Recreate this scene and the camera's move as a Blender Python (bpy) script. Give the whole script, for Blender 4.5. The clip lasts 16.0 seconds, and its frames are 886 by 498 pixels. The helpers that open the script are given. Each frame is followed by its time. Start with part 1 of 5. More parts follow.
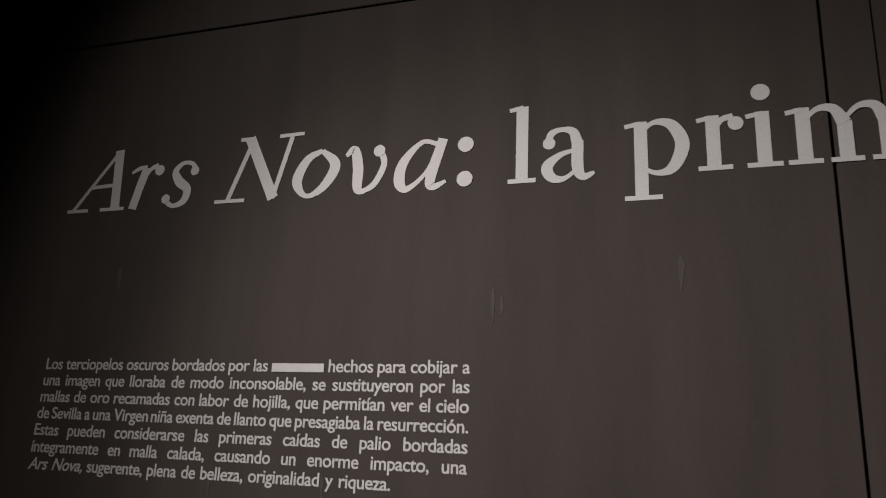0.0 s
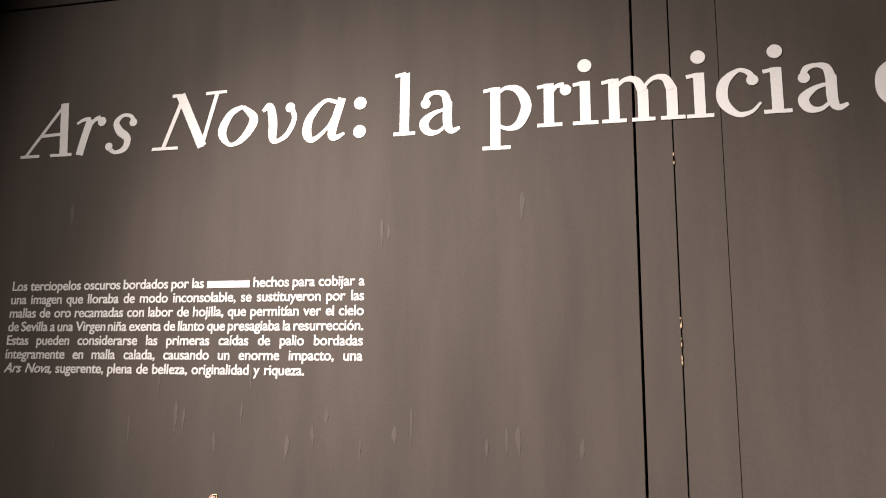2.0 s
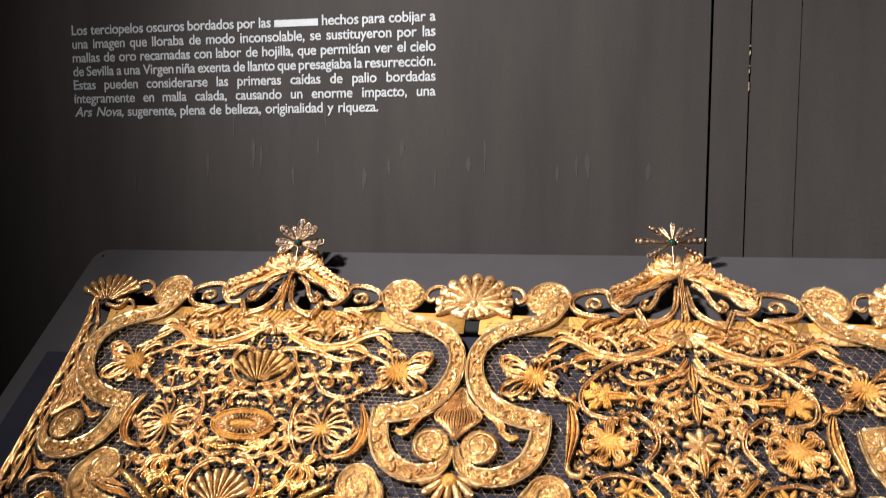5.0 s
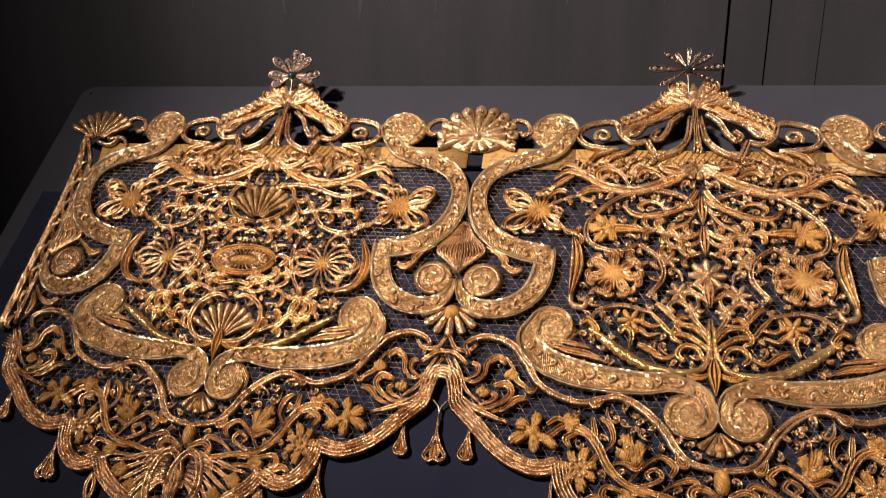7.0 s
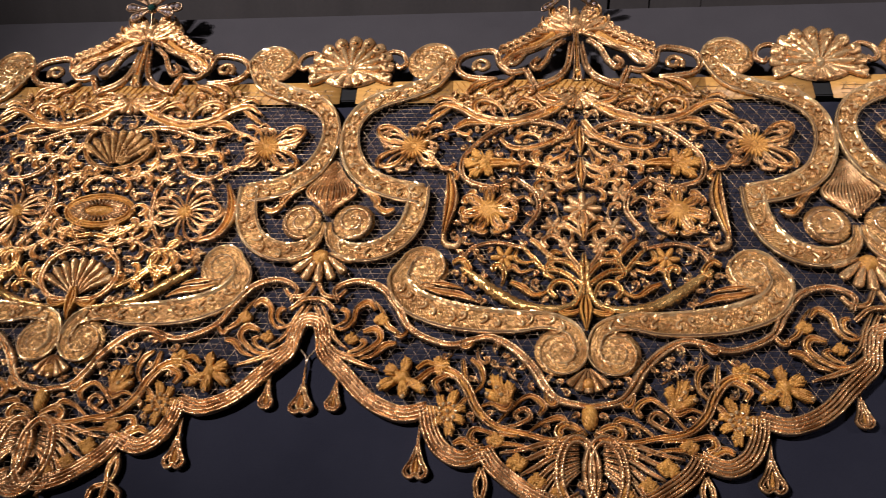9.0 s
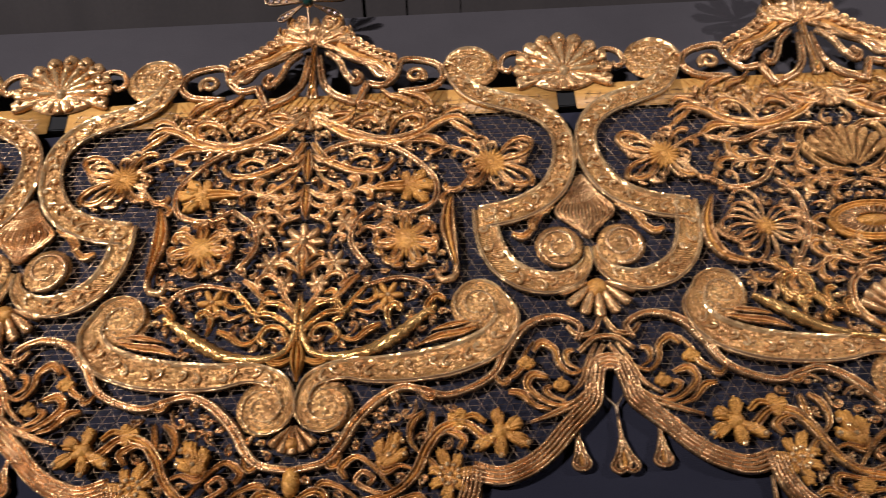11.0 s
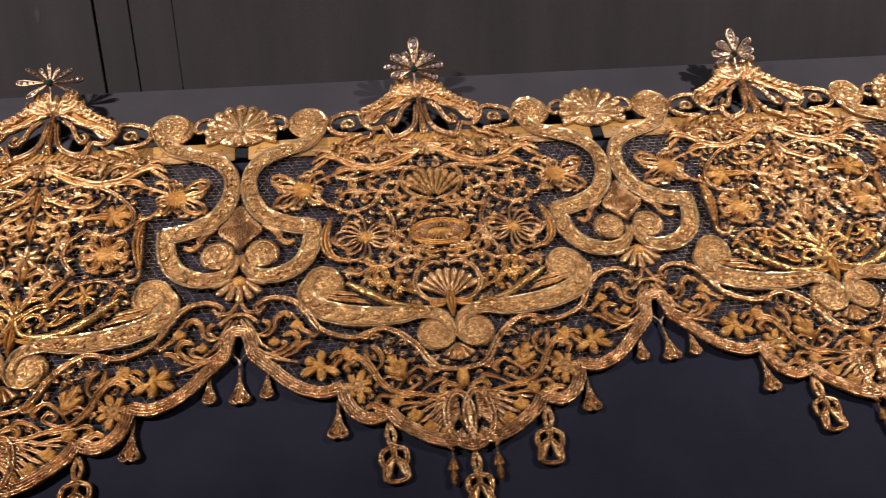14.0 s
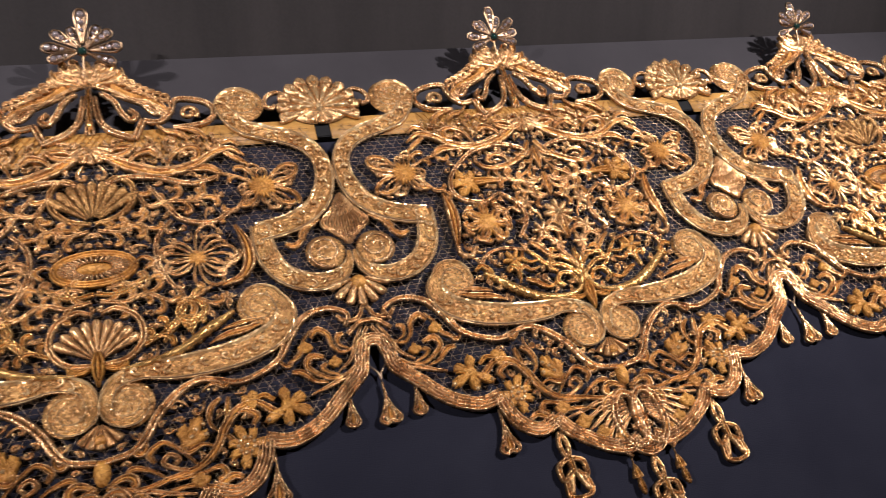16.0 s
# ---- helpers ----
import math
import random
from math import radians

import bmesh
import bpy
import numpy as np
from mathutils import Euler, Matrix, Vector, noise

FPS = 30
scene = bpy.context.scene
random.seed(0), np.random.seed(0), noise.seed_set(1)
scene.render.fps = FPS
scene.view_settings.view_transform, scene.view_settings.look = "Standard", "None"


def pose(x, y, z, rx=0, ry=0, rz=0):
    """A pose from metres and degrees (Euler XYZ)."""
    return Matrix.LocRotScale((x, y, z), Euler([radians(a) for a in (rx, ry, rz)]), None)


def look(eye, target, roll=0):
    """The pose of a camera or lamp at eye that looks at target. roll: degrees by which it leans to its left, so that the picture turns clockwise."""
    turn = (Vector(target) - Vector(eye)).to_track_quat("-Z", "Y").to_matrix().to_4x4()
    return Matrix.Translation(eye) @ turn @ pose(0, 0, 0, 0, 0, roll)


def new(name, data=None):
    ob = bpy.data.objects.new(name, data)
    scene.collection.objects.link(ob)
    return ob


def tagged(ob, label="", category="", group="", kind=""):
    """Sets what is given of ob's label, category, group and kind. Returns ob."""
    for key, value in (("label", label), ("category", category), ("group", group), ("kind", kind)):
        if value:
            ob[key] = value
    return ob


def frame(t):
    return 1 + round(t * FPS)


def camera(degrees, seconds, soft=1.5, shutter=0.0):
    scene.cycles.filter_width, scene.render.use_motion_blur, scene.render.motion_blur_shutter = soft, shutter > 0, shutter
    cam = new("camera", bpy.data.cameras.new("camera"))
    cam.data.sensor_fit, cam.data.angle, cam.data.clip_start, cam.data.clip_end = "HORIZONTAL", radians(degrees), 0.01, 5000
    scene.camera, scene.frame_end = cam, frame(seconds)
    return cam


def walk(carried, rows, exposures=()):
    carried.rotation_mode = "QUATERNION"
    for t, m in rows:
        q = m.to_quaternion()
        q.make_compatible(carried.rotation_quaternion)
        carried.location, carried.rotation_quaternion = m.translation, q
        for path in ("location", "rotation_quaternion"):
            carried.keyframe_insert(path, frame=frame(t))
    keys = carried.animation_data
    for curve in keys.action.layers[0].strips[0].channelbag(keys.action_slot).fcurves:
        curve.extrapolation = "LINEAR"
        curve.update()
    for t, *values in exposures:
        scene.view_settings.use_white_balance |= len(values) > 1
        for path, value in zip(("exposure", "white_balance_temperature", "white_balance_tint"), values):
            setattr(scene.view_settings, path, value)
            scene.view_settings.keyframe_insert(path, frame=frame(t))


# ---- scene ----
# ---- camera ----
cam = camera(61.875, 16.0, soft=1.0, shutter=0.4)
ROWS = [
    (0.0, pose(0.6367, -0.7713, 1.4177, 105.319, -2.426, 17.318)),
    (0.5, pose(0.6321, -0.7977, 1.3943, 105.142, -2.147, 14.494)),
    (1.0, pose(0.6443, -0.8310, 1.3917, 102.832, -1.709, 12.101)),
    (1.5, pose(0.7097, -0.8947, 1.3920, 100.607, -1.075, 12.089)),
    (2.0, pose(0.7481, -0.9749, 1.3765, 99.720, -0.580, 12.272)),
    (2.5, pose(0.7205, -1.0124, 1.3664, 97.325, -0.505, 12.296)),
    (3.0, pose(0.6912, -1.0547, 1.3485, 96.385, -0.516, 10.742)),
    (3.5, pose(0.6639, -1.0713, 1.3302, 93.810, -0.487, 9.806)),
    (4.0, pose(0.6394, -1.0724, 1.3058, 90.989, -0.392, 9.460)),
    (4.5, pose(0.6370, -1.0535, 1.2828, 88.187, -0.318, 10.380)),
    (5.0, pose(0.6285, -1.0404, 1.2655, 85.259, -0.087, 10.598)),
    (5.2, pose(0.6260, -1.0388, 1.2597, 84.102, 0.037, 10.835)),
    (7.3, pose(0.6314, -1.0076, 1.2366, 72.336, 0.522, 10.948)),
    (7.5, pose(0.6361, -1.0035, 1.2328, 71.552, 0.568, 10.724)),
    (8.0, pose(0.6519, -0.9988, 1.2296, 70.353, 0.778, 9.366)),
    (8.2, pose(0.6595, -0.9948, 1.2298, 69.963, 0.944, 8.735)),
    (10.3, pose(0.7993, -0.9096, 1.2365, 68.097, 1.865, 2.293)),
    (10.5, pose(0.8208, -0.8993, 1.2378, 67.994, 1.954, 1.609)),
    (11.0, pose(0.8763, -0.8866, 1.2380, 68.212, 2.247, -0.617)),
    (11.5, pose(0.9100, -0.8989, 1.2402, 68.648, 1.925, -3.696)),
    (12.0, pose(0.9236, -0.9504, 1.2551, 69.171, 1.684, -6.110)),
    (12.5, pose(0.9281, -1.0369, 1.2594, 70.684, 1.428, -6.989)),
    (13.0, pose(0.9569, -1.1009, 1.2668, 70.700, 0.855, -7.831)),
    (13.5, pose(1.0429, -1.1404, 1.2724, 71.250, 1.704, -8.898)),
    (14.0, pose(1.1356, -1.1814, 1.2743, 72.208, 1.718, -8.078)),
    (14.5, pose(1.2034, -1.1954, 1.2757, 72.873, 1.676, -9.111)),
    (15.0, pose(1.2471, -1.1553, 1.2683, 73.067, 1.544, -12.176)),
    (15.5, pose(1.3072, -1.0652, 1.2665, 71.704, 0.472, -16.053)),
    (16.0, pose(1.3632, -1.0193, 1.2671, 70.139, 0.211, -18.301)),
]
EXPO = [(0.0, -1.6, 6000, 13), (0.3, -0.8, 6100, 13), (0.6, -0.05, 6250, 14), (1.0, 0.36, 6300, 15), (3.2, 0.36, 6300, 15), (3.6, 0.24, 6300, 15), (4.0, 0.0, 6150, 13), (4.4, -0.28, 5750, 8), (4.8, -0.52, 5500, 7),
        (5.2, -0.72, 5400, 8), (7.3, -1.4, 5350, 17), (8.2, -1.45, 5350, 17), (10.3, -1.5, 5350, 17), (12.0, -1.55, 5350, 17), (16.0, -1.36, 5350, 17)]
walk(cam, ROWS, EXPO)

# ---- light: a dark hall with two warm spots high in front of the wall, and an added fill ----
world = bpy.data.worlds.new("hall")
scene.world = world
world.use_nodes = True
world.node_tree.nodes["Background"].inputs[0].default_value = (0.30, 0.36, 0.55, 1)
world.node_tree.nodes["Background"].inputs[1].default_value = 0.05


def spot(name, eye, target, power, cone, colour, size=0.03):
    d = bpy.data.lights.new(name, "SPOT")
    d.energy, d.spot_size, d.spot_blend, d.color, d.shadow_soft_size = power, radians(cone), 1.0, colour, size
    ob = new(name, d)
    ob.matrix_world = look(eye, target)
    return ob


WARM = (1.0, 0.86, 0.70)
spot("spot_west", (-0.58, -1.45, 2.62), (0.72, -0.03, 1.15), 880, 37, WARM, 0.025)
# added wide beam beside the west spot, fills the wall and bays around it
spot("spot_west_wide", (-0.48, -1.50, 2.62), (1.15, -0.12, 1.05), 480, 76, WARM, 0.025)
spot("spot_east", (2.72, -1.18, 2.50), (1.92, -0.10, 1.18), 760, 56, WARM, 0.025)

# ---- materials ----


def nodes_of(name):
    m = bpy.data.materials.new(name)
    m.use_nodes = True
    t = m.node_tree
    return m, t, t.nodes["Principled BSDF"]


def link(t, a, b):
    t.links.new(a, b)


def tex(t, kind, scale, stretch=(1, 1, 1), **more):
    co = t.nodes.new("ShaderNodeTexCoord")
    mp = t.nodes.new("ShaderNodeMapping")
    mp.inputs["Scale"].default_value = stretch
    link(t, co.outputs["Object"], mp.inputs["Vector"])
    n = t.nodes.new(kind)
    n.inputs["Scale"].default_value = scale
    for k, v in more.items():
        n.inputs[k].default_value = v
    link(t, mp.outputs["Vector"], n.inputs["Vector"])
    return n


def ramp(t, src, stops):
    r = t.nodes.new("ShaderNodeValToRGB")
    while len(r.color_ramp.elements) < len(stops):
        r.color_ramp.elements.new(0.5)
    for e, (p, c) in zip(r.color_ramp.elements, stops):
        e.position, e.color = p, (*c, 1)
    link(t, src, r.inputs["Fac"])
    return r


def mixed(t, fac, a, b, how="MIX"):
    m = t.nodes.new("ShaderNodeMix")
    m.data_type, m.blend_type = "RGBA", how
    for sock, v in ((m.inputs["Factor"], fac), (m.inputs["A"], a), (m.inputs["B"], b)):
        if hasattr(v, "links"):
            link(t, v, sock)
        else:
            sock.default_value = v if isinstance(v, float) else (*v, 1)
    return m.outputs["Result"]


def gold_thread(name, dark, light, rough, metal, seg, glitter, twist=2.4, relief=0.0003, lay=1.65, sewn_flat=True):
    """Metal thread laid along each strand: stitches seg mm long, each leaning its own way, over a twisted core."""
    m, t, b = nodes_of(name)
    big = tex(t, "ShaderNodeTexNoise", 38, Detail=5)
    col = ramp(t, big.outputs["Fac"], [(0.33, dark), (0.68, light)])
    cells = t.nodes.new("ShaderNodeTexVoronoi")
    cells.inputs["Scale"].default_value = 1.0
    cells.inputs["Randomness"].default_value = 0.45
    if sewn_flat:
        along = t.nodes.new("ShaderNodeUVMap").outputs["UV"]
        cells.voronoi_dimensions = "2D"
        size = (1 / seg, 1 / lay, 1)
    else:
        along = t.nodes.new("ShaderNodeTexCoord").outputs["Object"]
        size = (1000 / seg, 1000 / lay, 1000 / seg)
    fit = t.nodes.new("ShaderNodeVectorMath")
    fit.operation = "MULTIPLY"
    fit.inputs[1].default_value = size
    link(t, along, fit.inputs[0])
    link(t, fit.outputs[0], cells.inputs["Vector"])
    sep = t.nodes.new("ShaderNodeSeparateColor")
    link(t, cells.outputs["Color"], sep.inputs["Color"])
    tint = ramp(t, sep.outputs["Red"], [(0.0, (0.58, 0.52, 0.46)), (1.0, (1.0, 1.0, 1.0))])
    link(t, mixed(t, 1.0, col.outputs["Color"], tint.outputs["Color"], "MULTIPLY"), b.inputs["Base Color"])
    rr = t.nodes.new("ShaderNodeMapRange")
    link(t, sep.outputs["Green"], rr.inputs["Value"])
    rr.inputs["To Min"].default_value, rr.inputs["To Max"].default_value = rough * 0.65, rough * 1.3
    link(t, rr.outputs["Result"], b.inputs["Roughness"])
    b.inputs["Metallic"].default_value = metal
    # each stitch leans its own way
    geo = t.nodes.new("ShaderNodeNewGeometry")
    off = t.nodes.new("ShaderNodeVectorMath")
    off.operation = "SUBTRACT"
    off.inputs[1].default_value = (0.5, 0.5, 0.5)
    link(t, cells.outputs["Color"], off.inputs[0])
    sca = t.nodes.new("ShaderNodeVectorMath")
    sca.operation = "SCALE"
    sca.inputs["Scale"].default_value = glitter
    link(t, off.outputs[0], sca.inputs[0])
    add = t.nodes.new("ShaderNodeVectorMath")
    link(t, geo.outputs["Normal"], add.inputs[0])
    link(t, sca.outputs[0], add.inputs[1])
    nor = t.nodes.new("ShaderNodeVectorMath")
    nor.operation = "NORMALIZE"
    link(t, add.outputs[0], nor.inputs[0])
    # the twist of the strand, broken by fine fuzz
    dot = t.nodes.new("ShaderNodeVectorMath")
    dot.operation = "DOT_PRODUCT"
    k = (1 if sewn_flat else 1000) * 2 * math.pi
    dot.inputs[1].default_value = (k / twist, k / 3.1, k / twist if not sewn_flat else 0)
    link(t, along, dot.inputs[0])
    wave = t.nodes.new("ShaderNodeMath")
    wave.operation = "SINE"
    link(t, dot.outputs["Value"], wave.inputs[0])
    fuzz = tex(t, "ShaderNodeTexNoise", 1500, Detail=2)
    mad = t.nodes.new("ShaderNodeMath")
    mad.operation = "MULTIPLY_ADD"
    mad.inputs[1].default_value = 0.5
    link(t, wave.outputs[0], mad.inputs[0])
    link(t, fuzz.outputs["Fac"], mad.inputs[2])
    bump = t.nodes.new("ShaderNodeBump")
    bump.inputs["Strength"].default_value, bump.inputs["Distance"].default_value = 0.7, relief
    link(t, mad.outputs[0], bump.inputs["Height"])
    link(t, nor.outputs[0], bump.inputs["Normal"])
    link(t, bump.outputs["Normal"], b.inputs["Normal"])
    return m


def matte(name, dark, light, rough, scale, stretch=(1, 1, 1), bump=0.1, grain=400, spec=0.3):
    m, t, b = nodes_of(name)
    n = tex(t, "ShaderNodeTexNoise", scale, stretch, Detail=6, Roughness=0.6)
    col = ramp(t, n.outputs["Fac"], [(0.3, dark), (0.72, light)])
    fine = tex(t, "ShaderNodeTexNoise", grain, Detail=3)
    tint = ramp(t, fine.outputs["Fac"], [(0.3, (0.9, 0.9, 0.9)), (0.7, (1.0, 1.0, 1.0))])
    link(t, mixed(t, 1.0, col.outputs["Color"], tint.outputs["Color"], "MULTIPLY"), b.inputs["Base Color"])
    b.inputs["Roughness"].default_value = rough
    b.inputs["Specular IOR Level"].default_value = spec
    bp = t.nodes.new("ShaderNodeBump")
    bp.inputs["Strength"].default_value, bp.inputs["Distance"].default_value = bump, 0.002
    link(t, fine.outputs["Fac"], bp.inputs["Height"])
    link(t, bp.outputs["Normal"], b.inputs["Normal"])
    return m


RIBBON = gold_thread("couched gold ribbon", (0.38, 0.195, 0.060), (0.68, 0.40, 0.135), 0.32, 0.66, 2.8, 0.9, 2.2, 0.0006, 1.9)
CORD = gold_thread("twisted gold cord", (0.44, 0.235, 0.09), (0.92, 0.61, 0.30), 0.27, 0.74, 4.4, 0.50, 2.6, 0.00022)
LEAF = gold_thread("gold leaf embroidery", (0.44, 0.23, 0.08), (0.92, 0.60, 0.275), 0.28, 0.72, 4.0, 0.50, 2.6, 0.00022)
SATIN = gold_thread("raised gold satin stitch", (0.43, 0.195, 0.030), (0.72, 0.375, 0.066), 0.46, 0.34, 1.8, 0.6, 1.9, 0.0005, 1.3)
BRIGHT = gold_thread("bright gold bullion", (0.54, 0.29, 0.08), (0.95, 0.60, 0.20), 0.24, 0.78, 4.0, 0.42, 2.2, 0.0002)
SPANGLE = gold_thread("gold spangles", (0.78, 0.48, 0.20), (1.0, 0.72, 0.36), 0.20, 0.72, 3.0, 0.7, 3.0, 0.0001)
NETM = gold_thread("fine gilt net", (0.25, 0.175, 0.11), (0.42, 0.31, 0.20), 0.38, 0.8, 3.0, 0.4, 2.0, 0.0001, 2.0, False)
# dark brown for grooves between strands: their shade put into the colour
GROOVE_SHADE = matte("brown groove shade", (0.055, 0.026, 0.010), (0.10, 0.05, 0.018), 0.8, 120, (1, 1, 1), 0.3, 1500, 0.2)
BAND = matte("gold lame band", (0.38, 0.19, 0.04), (0.54, 0.30, 0.075), 0.42, 60, (1, 4, 1), 0.3, 900, 0.5)
WALLP = matte("dark taupe wall paint", (0.0225, 0.0197, 0.0188), (0.0340, 0.0293, 0.0278), 0.75, 3.2, (3.5, 1, 0.5), 0.04, 260, 0.12)
BOARDM = matte("charcoal painted board", (0.029, 0.0262, 0.0285), (0.038, 0.0345, 0.037), 0.8, 7, (1, 1, 1), 0.25, 700, 0.15)
NAVY_FELT = matte("navy black felt", (0.014, 0.0142, 0.0215), (0.020, 0.0202, 0.029), 0.95, 9, (1, 1, 1), 0.3, 800, 0.05)
VOID = matte("black gap", (0.004, 0.004, 0.004), (0.008, 0.008, 0.008), 0.9, 10)
WOODM = matte("raw chipped wood edge", (0.13, 0.095, 0.06), (0.23, 0.175, 0.115), 0.7, 60, (1, 1, 0.2))
WHITE = matte("white vinyl lettering", (0.28, 0.29, 0.31), (0.315, 0.325, 0.345), 0.5, 12)
# pale colours of the unseen floor and walls, chosen to reflect fill light
FLOOR_BOUNCE = matte("pale bounce floor", (0.24, 0.21, 0.18), (0.32, 0.28, 0.24), 0.4, 3)
HALL_BOUNCE = matte("pale bounce wall", (0.24, 0.22, 0.20), (0.30, 0.28, 0.26), 0.8, 3, (1, 1, 0.5))
SMUDGE = matte("chalky scuff", (0.0240, 0.0210, 0.0200), (0.0320, 0.0278, 0.0262), 0.8, 30)


def jewel(name, col, rough, metal):
    m, t, b = nodes_of(name)
    v = tex(t, "ShaderNodeTexVoronoi", 500)
    c = ramp(t, v.outputs["Distance"], [(0.0, tuple(x * 0.6 for x in col)), (0.6, col)])
    link(t, c.outputs["Color"], b.inputs["Base Color"])
    b.inputs["Roughness"].default_value, b.inputs["Metallic"].default_value = rough, metal
    return m


GEM = jewel("rose cut clear stone", (0.62, 0.52, 0.50), 0.10, 0.75)
EMERALD = jewel("green glass stone", (0.008, 0.026, 0.020), 0.06, 0.0)
OLDGOLD = jewel("old gold setting", (0.40, 0.265, 0.15), 0.3, 1.0)

# ---- mesh helpers ----


def mesh_of(name, bm, mats):
    me = bpy.data.meshes.new(name)
    bm.normal_update()
    bm.to_mesh(me)
    bm.free()
    for m in mats if isinstance(mats, (list, tuple)) else [mats]:
        me.materials.append(m)
    return me


def part(name, bm, material, parent, label="", smooth=True):
    me = bm if isinstance(bm, bpy.types.Mesh) else mesh_of(name, bm, material)
    if smooth:
        me.shade_smooth()
    ob = new(name, me)
    ob.parent = parent
    return tagged(ob, label)


def box(bm, lo, hi, bevel=0.0, mi=0):
    r = bmesh.ops.create_cube(bm, size=1.0)
    vs = r["verts"]
    for v in vs:
        v.co = Vector([lo[i] + (v.co[i] + 0.5) * (hi[i] - lo[i]) for i in range(3)])
    fs = {f for v in vs for f in v.link_faces}
    for f in fs:
        f.material_index = mi
    if bevel:
        es = {e for v in vs for e in v.link_edges}
        bmesh.ops.bevel(bm, geom=list(es), offset=bevel, segments=2, affect="EDGES")
    return bm


def spline(pts, n):
    """Catmull-Rom through the points; each may carry a width as third value."""
    P = [Vector(p) for p in pts]
    P = [P[0] * 2 - P[1]] + P + [P[-1] * 2 - P[-2]]
    out = []
    for i in range(1, len(P) - 2):
        a, b, c, d = P[i - 1:i + 3]
        for k in range(n):
            s = k / n
            out.append(0.5 * (2 * b + (c - a) * s + (2 * a - 5 * b + 4 * c - d) * s * s + (3 * b - a - 3 * c + d) * s ** 3))
    out.append(P[-2])
    return out


ROUND = [(-1, 0), (-0.8, 0.62), (-0.3, 0.97), (0.3, 0.97), (0.8, 0.62), (1, 0)]


def ridges(crown, wide):
    """Section of wires laid side by side with a gap between them, each as broad as wide says, the middle ones higher by crown."""
    total, at, out = sum(wide), -1.0, []
    for w in wide:
        s = 2.0 * w / total
        top = 1 - crown * abs(at + s / 2)
        out += [(at + s * 0.11, 0.0), (at + s * 0.26, top * 0.66), (at + s * 0.5, top), (at + s * 0.74, top * 0.66), (at + s * 0.89, 0.0)]
        at += s
    out[0], out[-1] = (-1, 0), (1, 0)
    return out


DOUBLE = ridges(0.0, (1, 1))
TRIPLE = ridges(0.1, (1, 1.1, 1, 1, 0.9))
VEIN = ridges(-0.35, (1, 1.15, 1))
RIB = [(-1, 0), (-0.97, 0.75), (-0.92, 0.95), (-0.86, 0.3), (-0.81, 1.0), (-0.74, 0.95), (-0.68, 0.35), (-0.3, 0.55), (0, 0.6), (0.3, 0.55), (0.68, 0.35), (0.74, 0.95), (0.81, 1.0), (0.86, 0.3), (0.92, 0.95), (0.97, 0.75), (1, 0)]
FLAT = [(-1, 0), (-1, 1), (1, 1), (1, 0)]
LIFT = 0.8


COVER = []


def sweep(bm, pts, wide, prof, h, n=6, base=0.0, mi=0, sx=1):
    """A raised strip along pts (mm), wide: one half width or one for each point (mm), h: its height (mm)."""
    ws = wide if isinstance(wide, (list, tuple)) else [wide] * len(pts)
    path = spline([(p[0], p[1], w) for p, w in zip(pts, ws)], n)
    flat = prof is FLAT
    uv = bm.loops.layers.uv.verify()
    rows, runs, run, last = [], [], 0.0, None
    for i, p in enumerate(path):
        a, b = path[max(i - 1, 0)], path[min(i + 1, len(path) - 1)]
        d = Vector((b.x - a.x, b.y - a.y))
        if d.length < 1e-6:
            continue
        d.normalize()
        w = max(p.z, 0.12)
        COVER.append((p.x, p.y, w))
        run += math.hypot(p.x - last.x, p.y - last.y) if last else 0.0
        last = p
        runs.append(run)
        hh = h * (1.0 if flat else LIFT) * min(1.0, 0.25 + w / (0.6 * max(max(ws), 0.3)))
        rows.append([bm.verts.new(((p.x - d.y * o * w) * sx * 0.001, (p.y + d.x * o * w) * 0.001, (base + z * hh) * 0.001)) for o, z in prof])
    m = len(prof)
    half = max(ws)
    lane = [o * half + 20 for o, z in prof] if prof in (RIB, ROUND, FLAT) else [1.65 * (j // 5) + 0.2 + 0.3 * (j % 5) for j in range(m)]
    seed = pts[0][0] * 3.7 + pts[0][1] * 1.3
    for k, (r, s) in enumerate(zip(rows, rows[1:])):
        for j in range(m):
            i2 = (j + 1) % m
            q = (r[j], r[i2], s[i2], s[j])
            c = ((runs[k], lane[j]), (runs[k], lane[i2]), (runs[k + 1], lane[i2]), (runs[k + 1], lane[j]))
            f = bm.faces.new(q if sx > 0 else q[::-1])
            # groove faces take slot 3, the brown that paints their shade
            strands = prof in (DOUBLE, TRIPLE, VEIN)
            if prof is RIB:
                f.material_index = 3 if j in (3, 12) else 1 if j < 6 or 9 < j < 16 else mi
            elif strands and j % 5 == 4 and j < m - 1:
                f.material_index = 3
            else:
                f.material_index = 2 if prof is VEIN and 4 < j < 9 and half > 2.7 else mi
            for loop, (u, v) in zip(f.loops, c if sx > 0 else c[::-1]):
                loop[uv].uv = (u + seed, v)
    for r, flip in ((rows[0], sx > 0), (rows[-1], sx < 0)):
        f = bm.faces.new(r[::-1] if flip else r)
        f.material_index = mi
    return bm


def leaf(bm, pts, w, sx=1, h=4.6, tip=1.25, base=0.0, mi=0, n=4):
    """A padded leaf along pts that swells towards a rounded tip."""
    k = len(pts)
    ws = [w * (0.42 + (tip - 0.42) * (i / (k - 2)) ** 1.2) if i < k - 1 else w * tip * 0.55 for i in range(k)]
    return sweep(bm, pts, ws, VEIN, h, n, base, mi, sx)


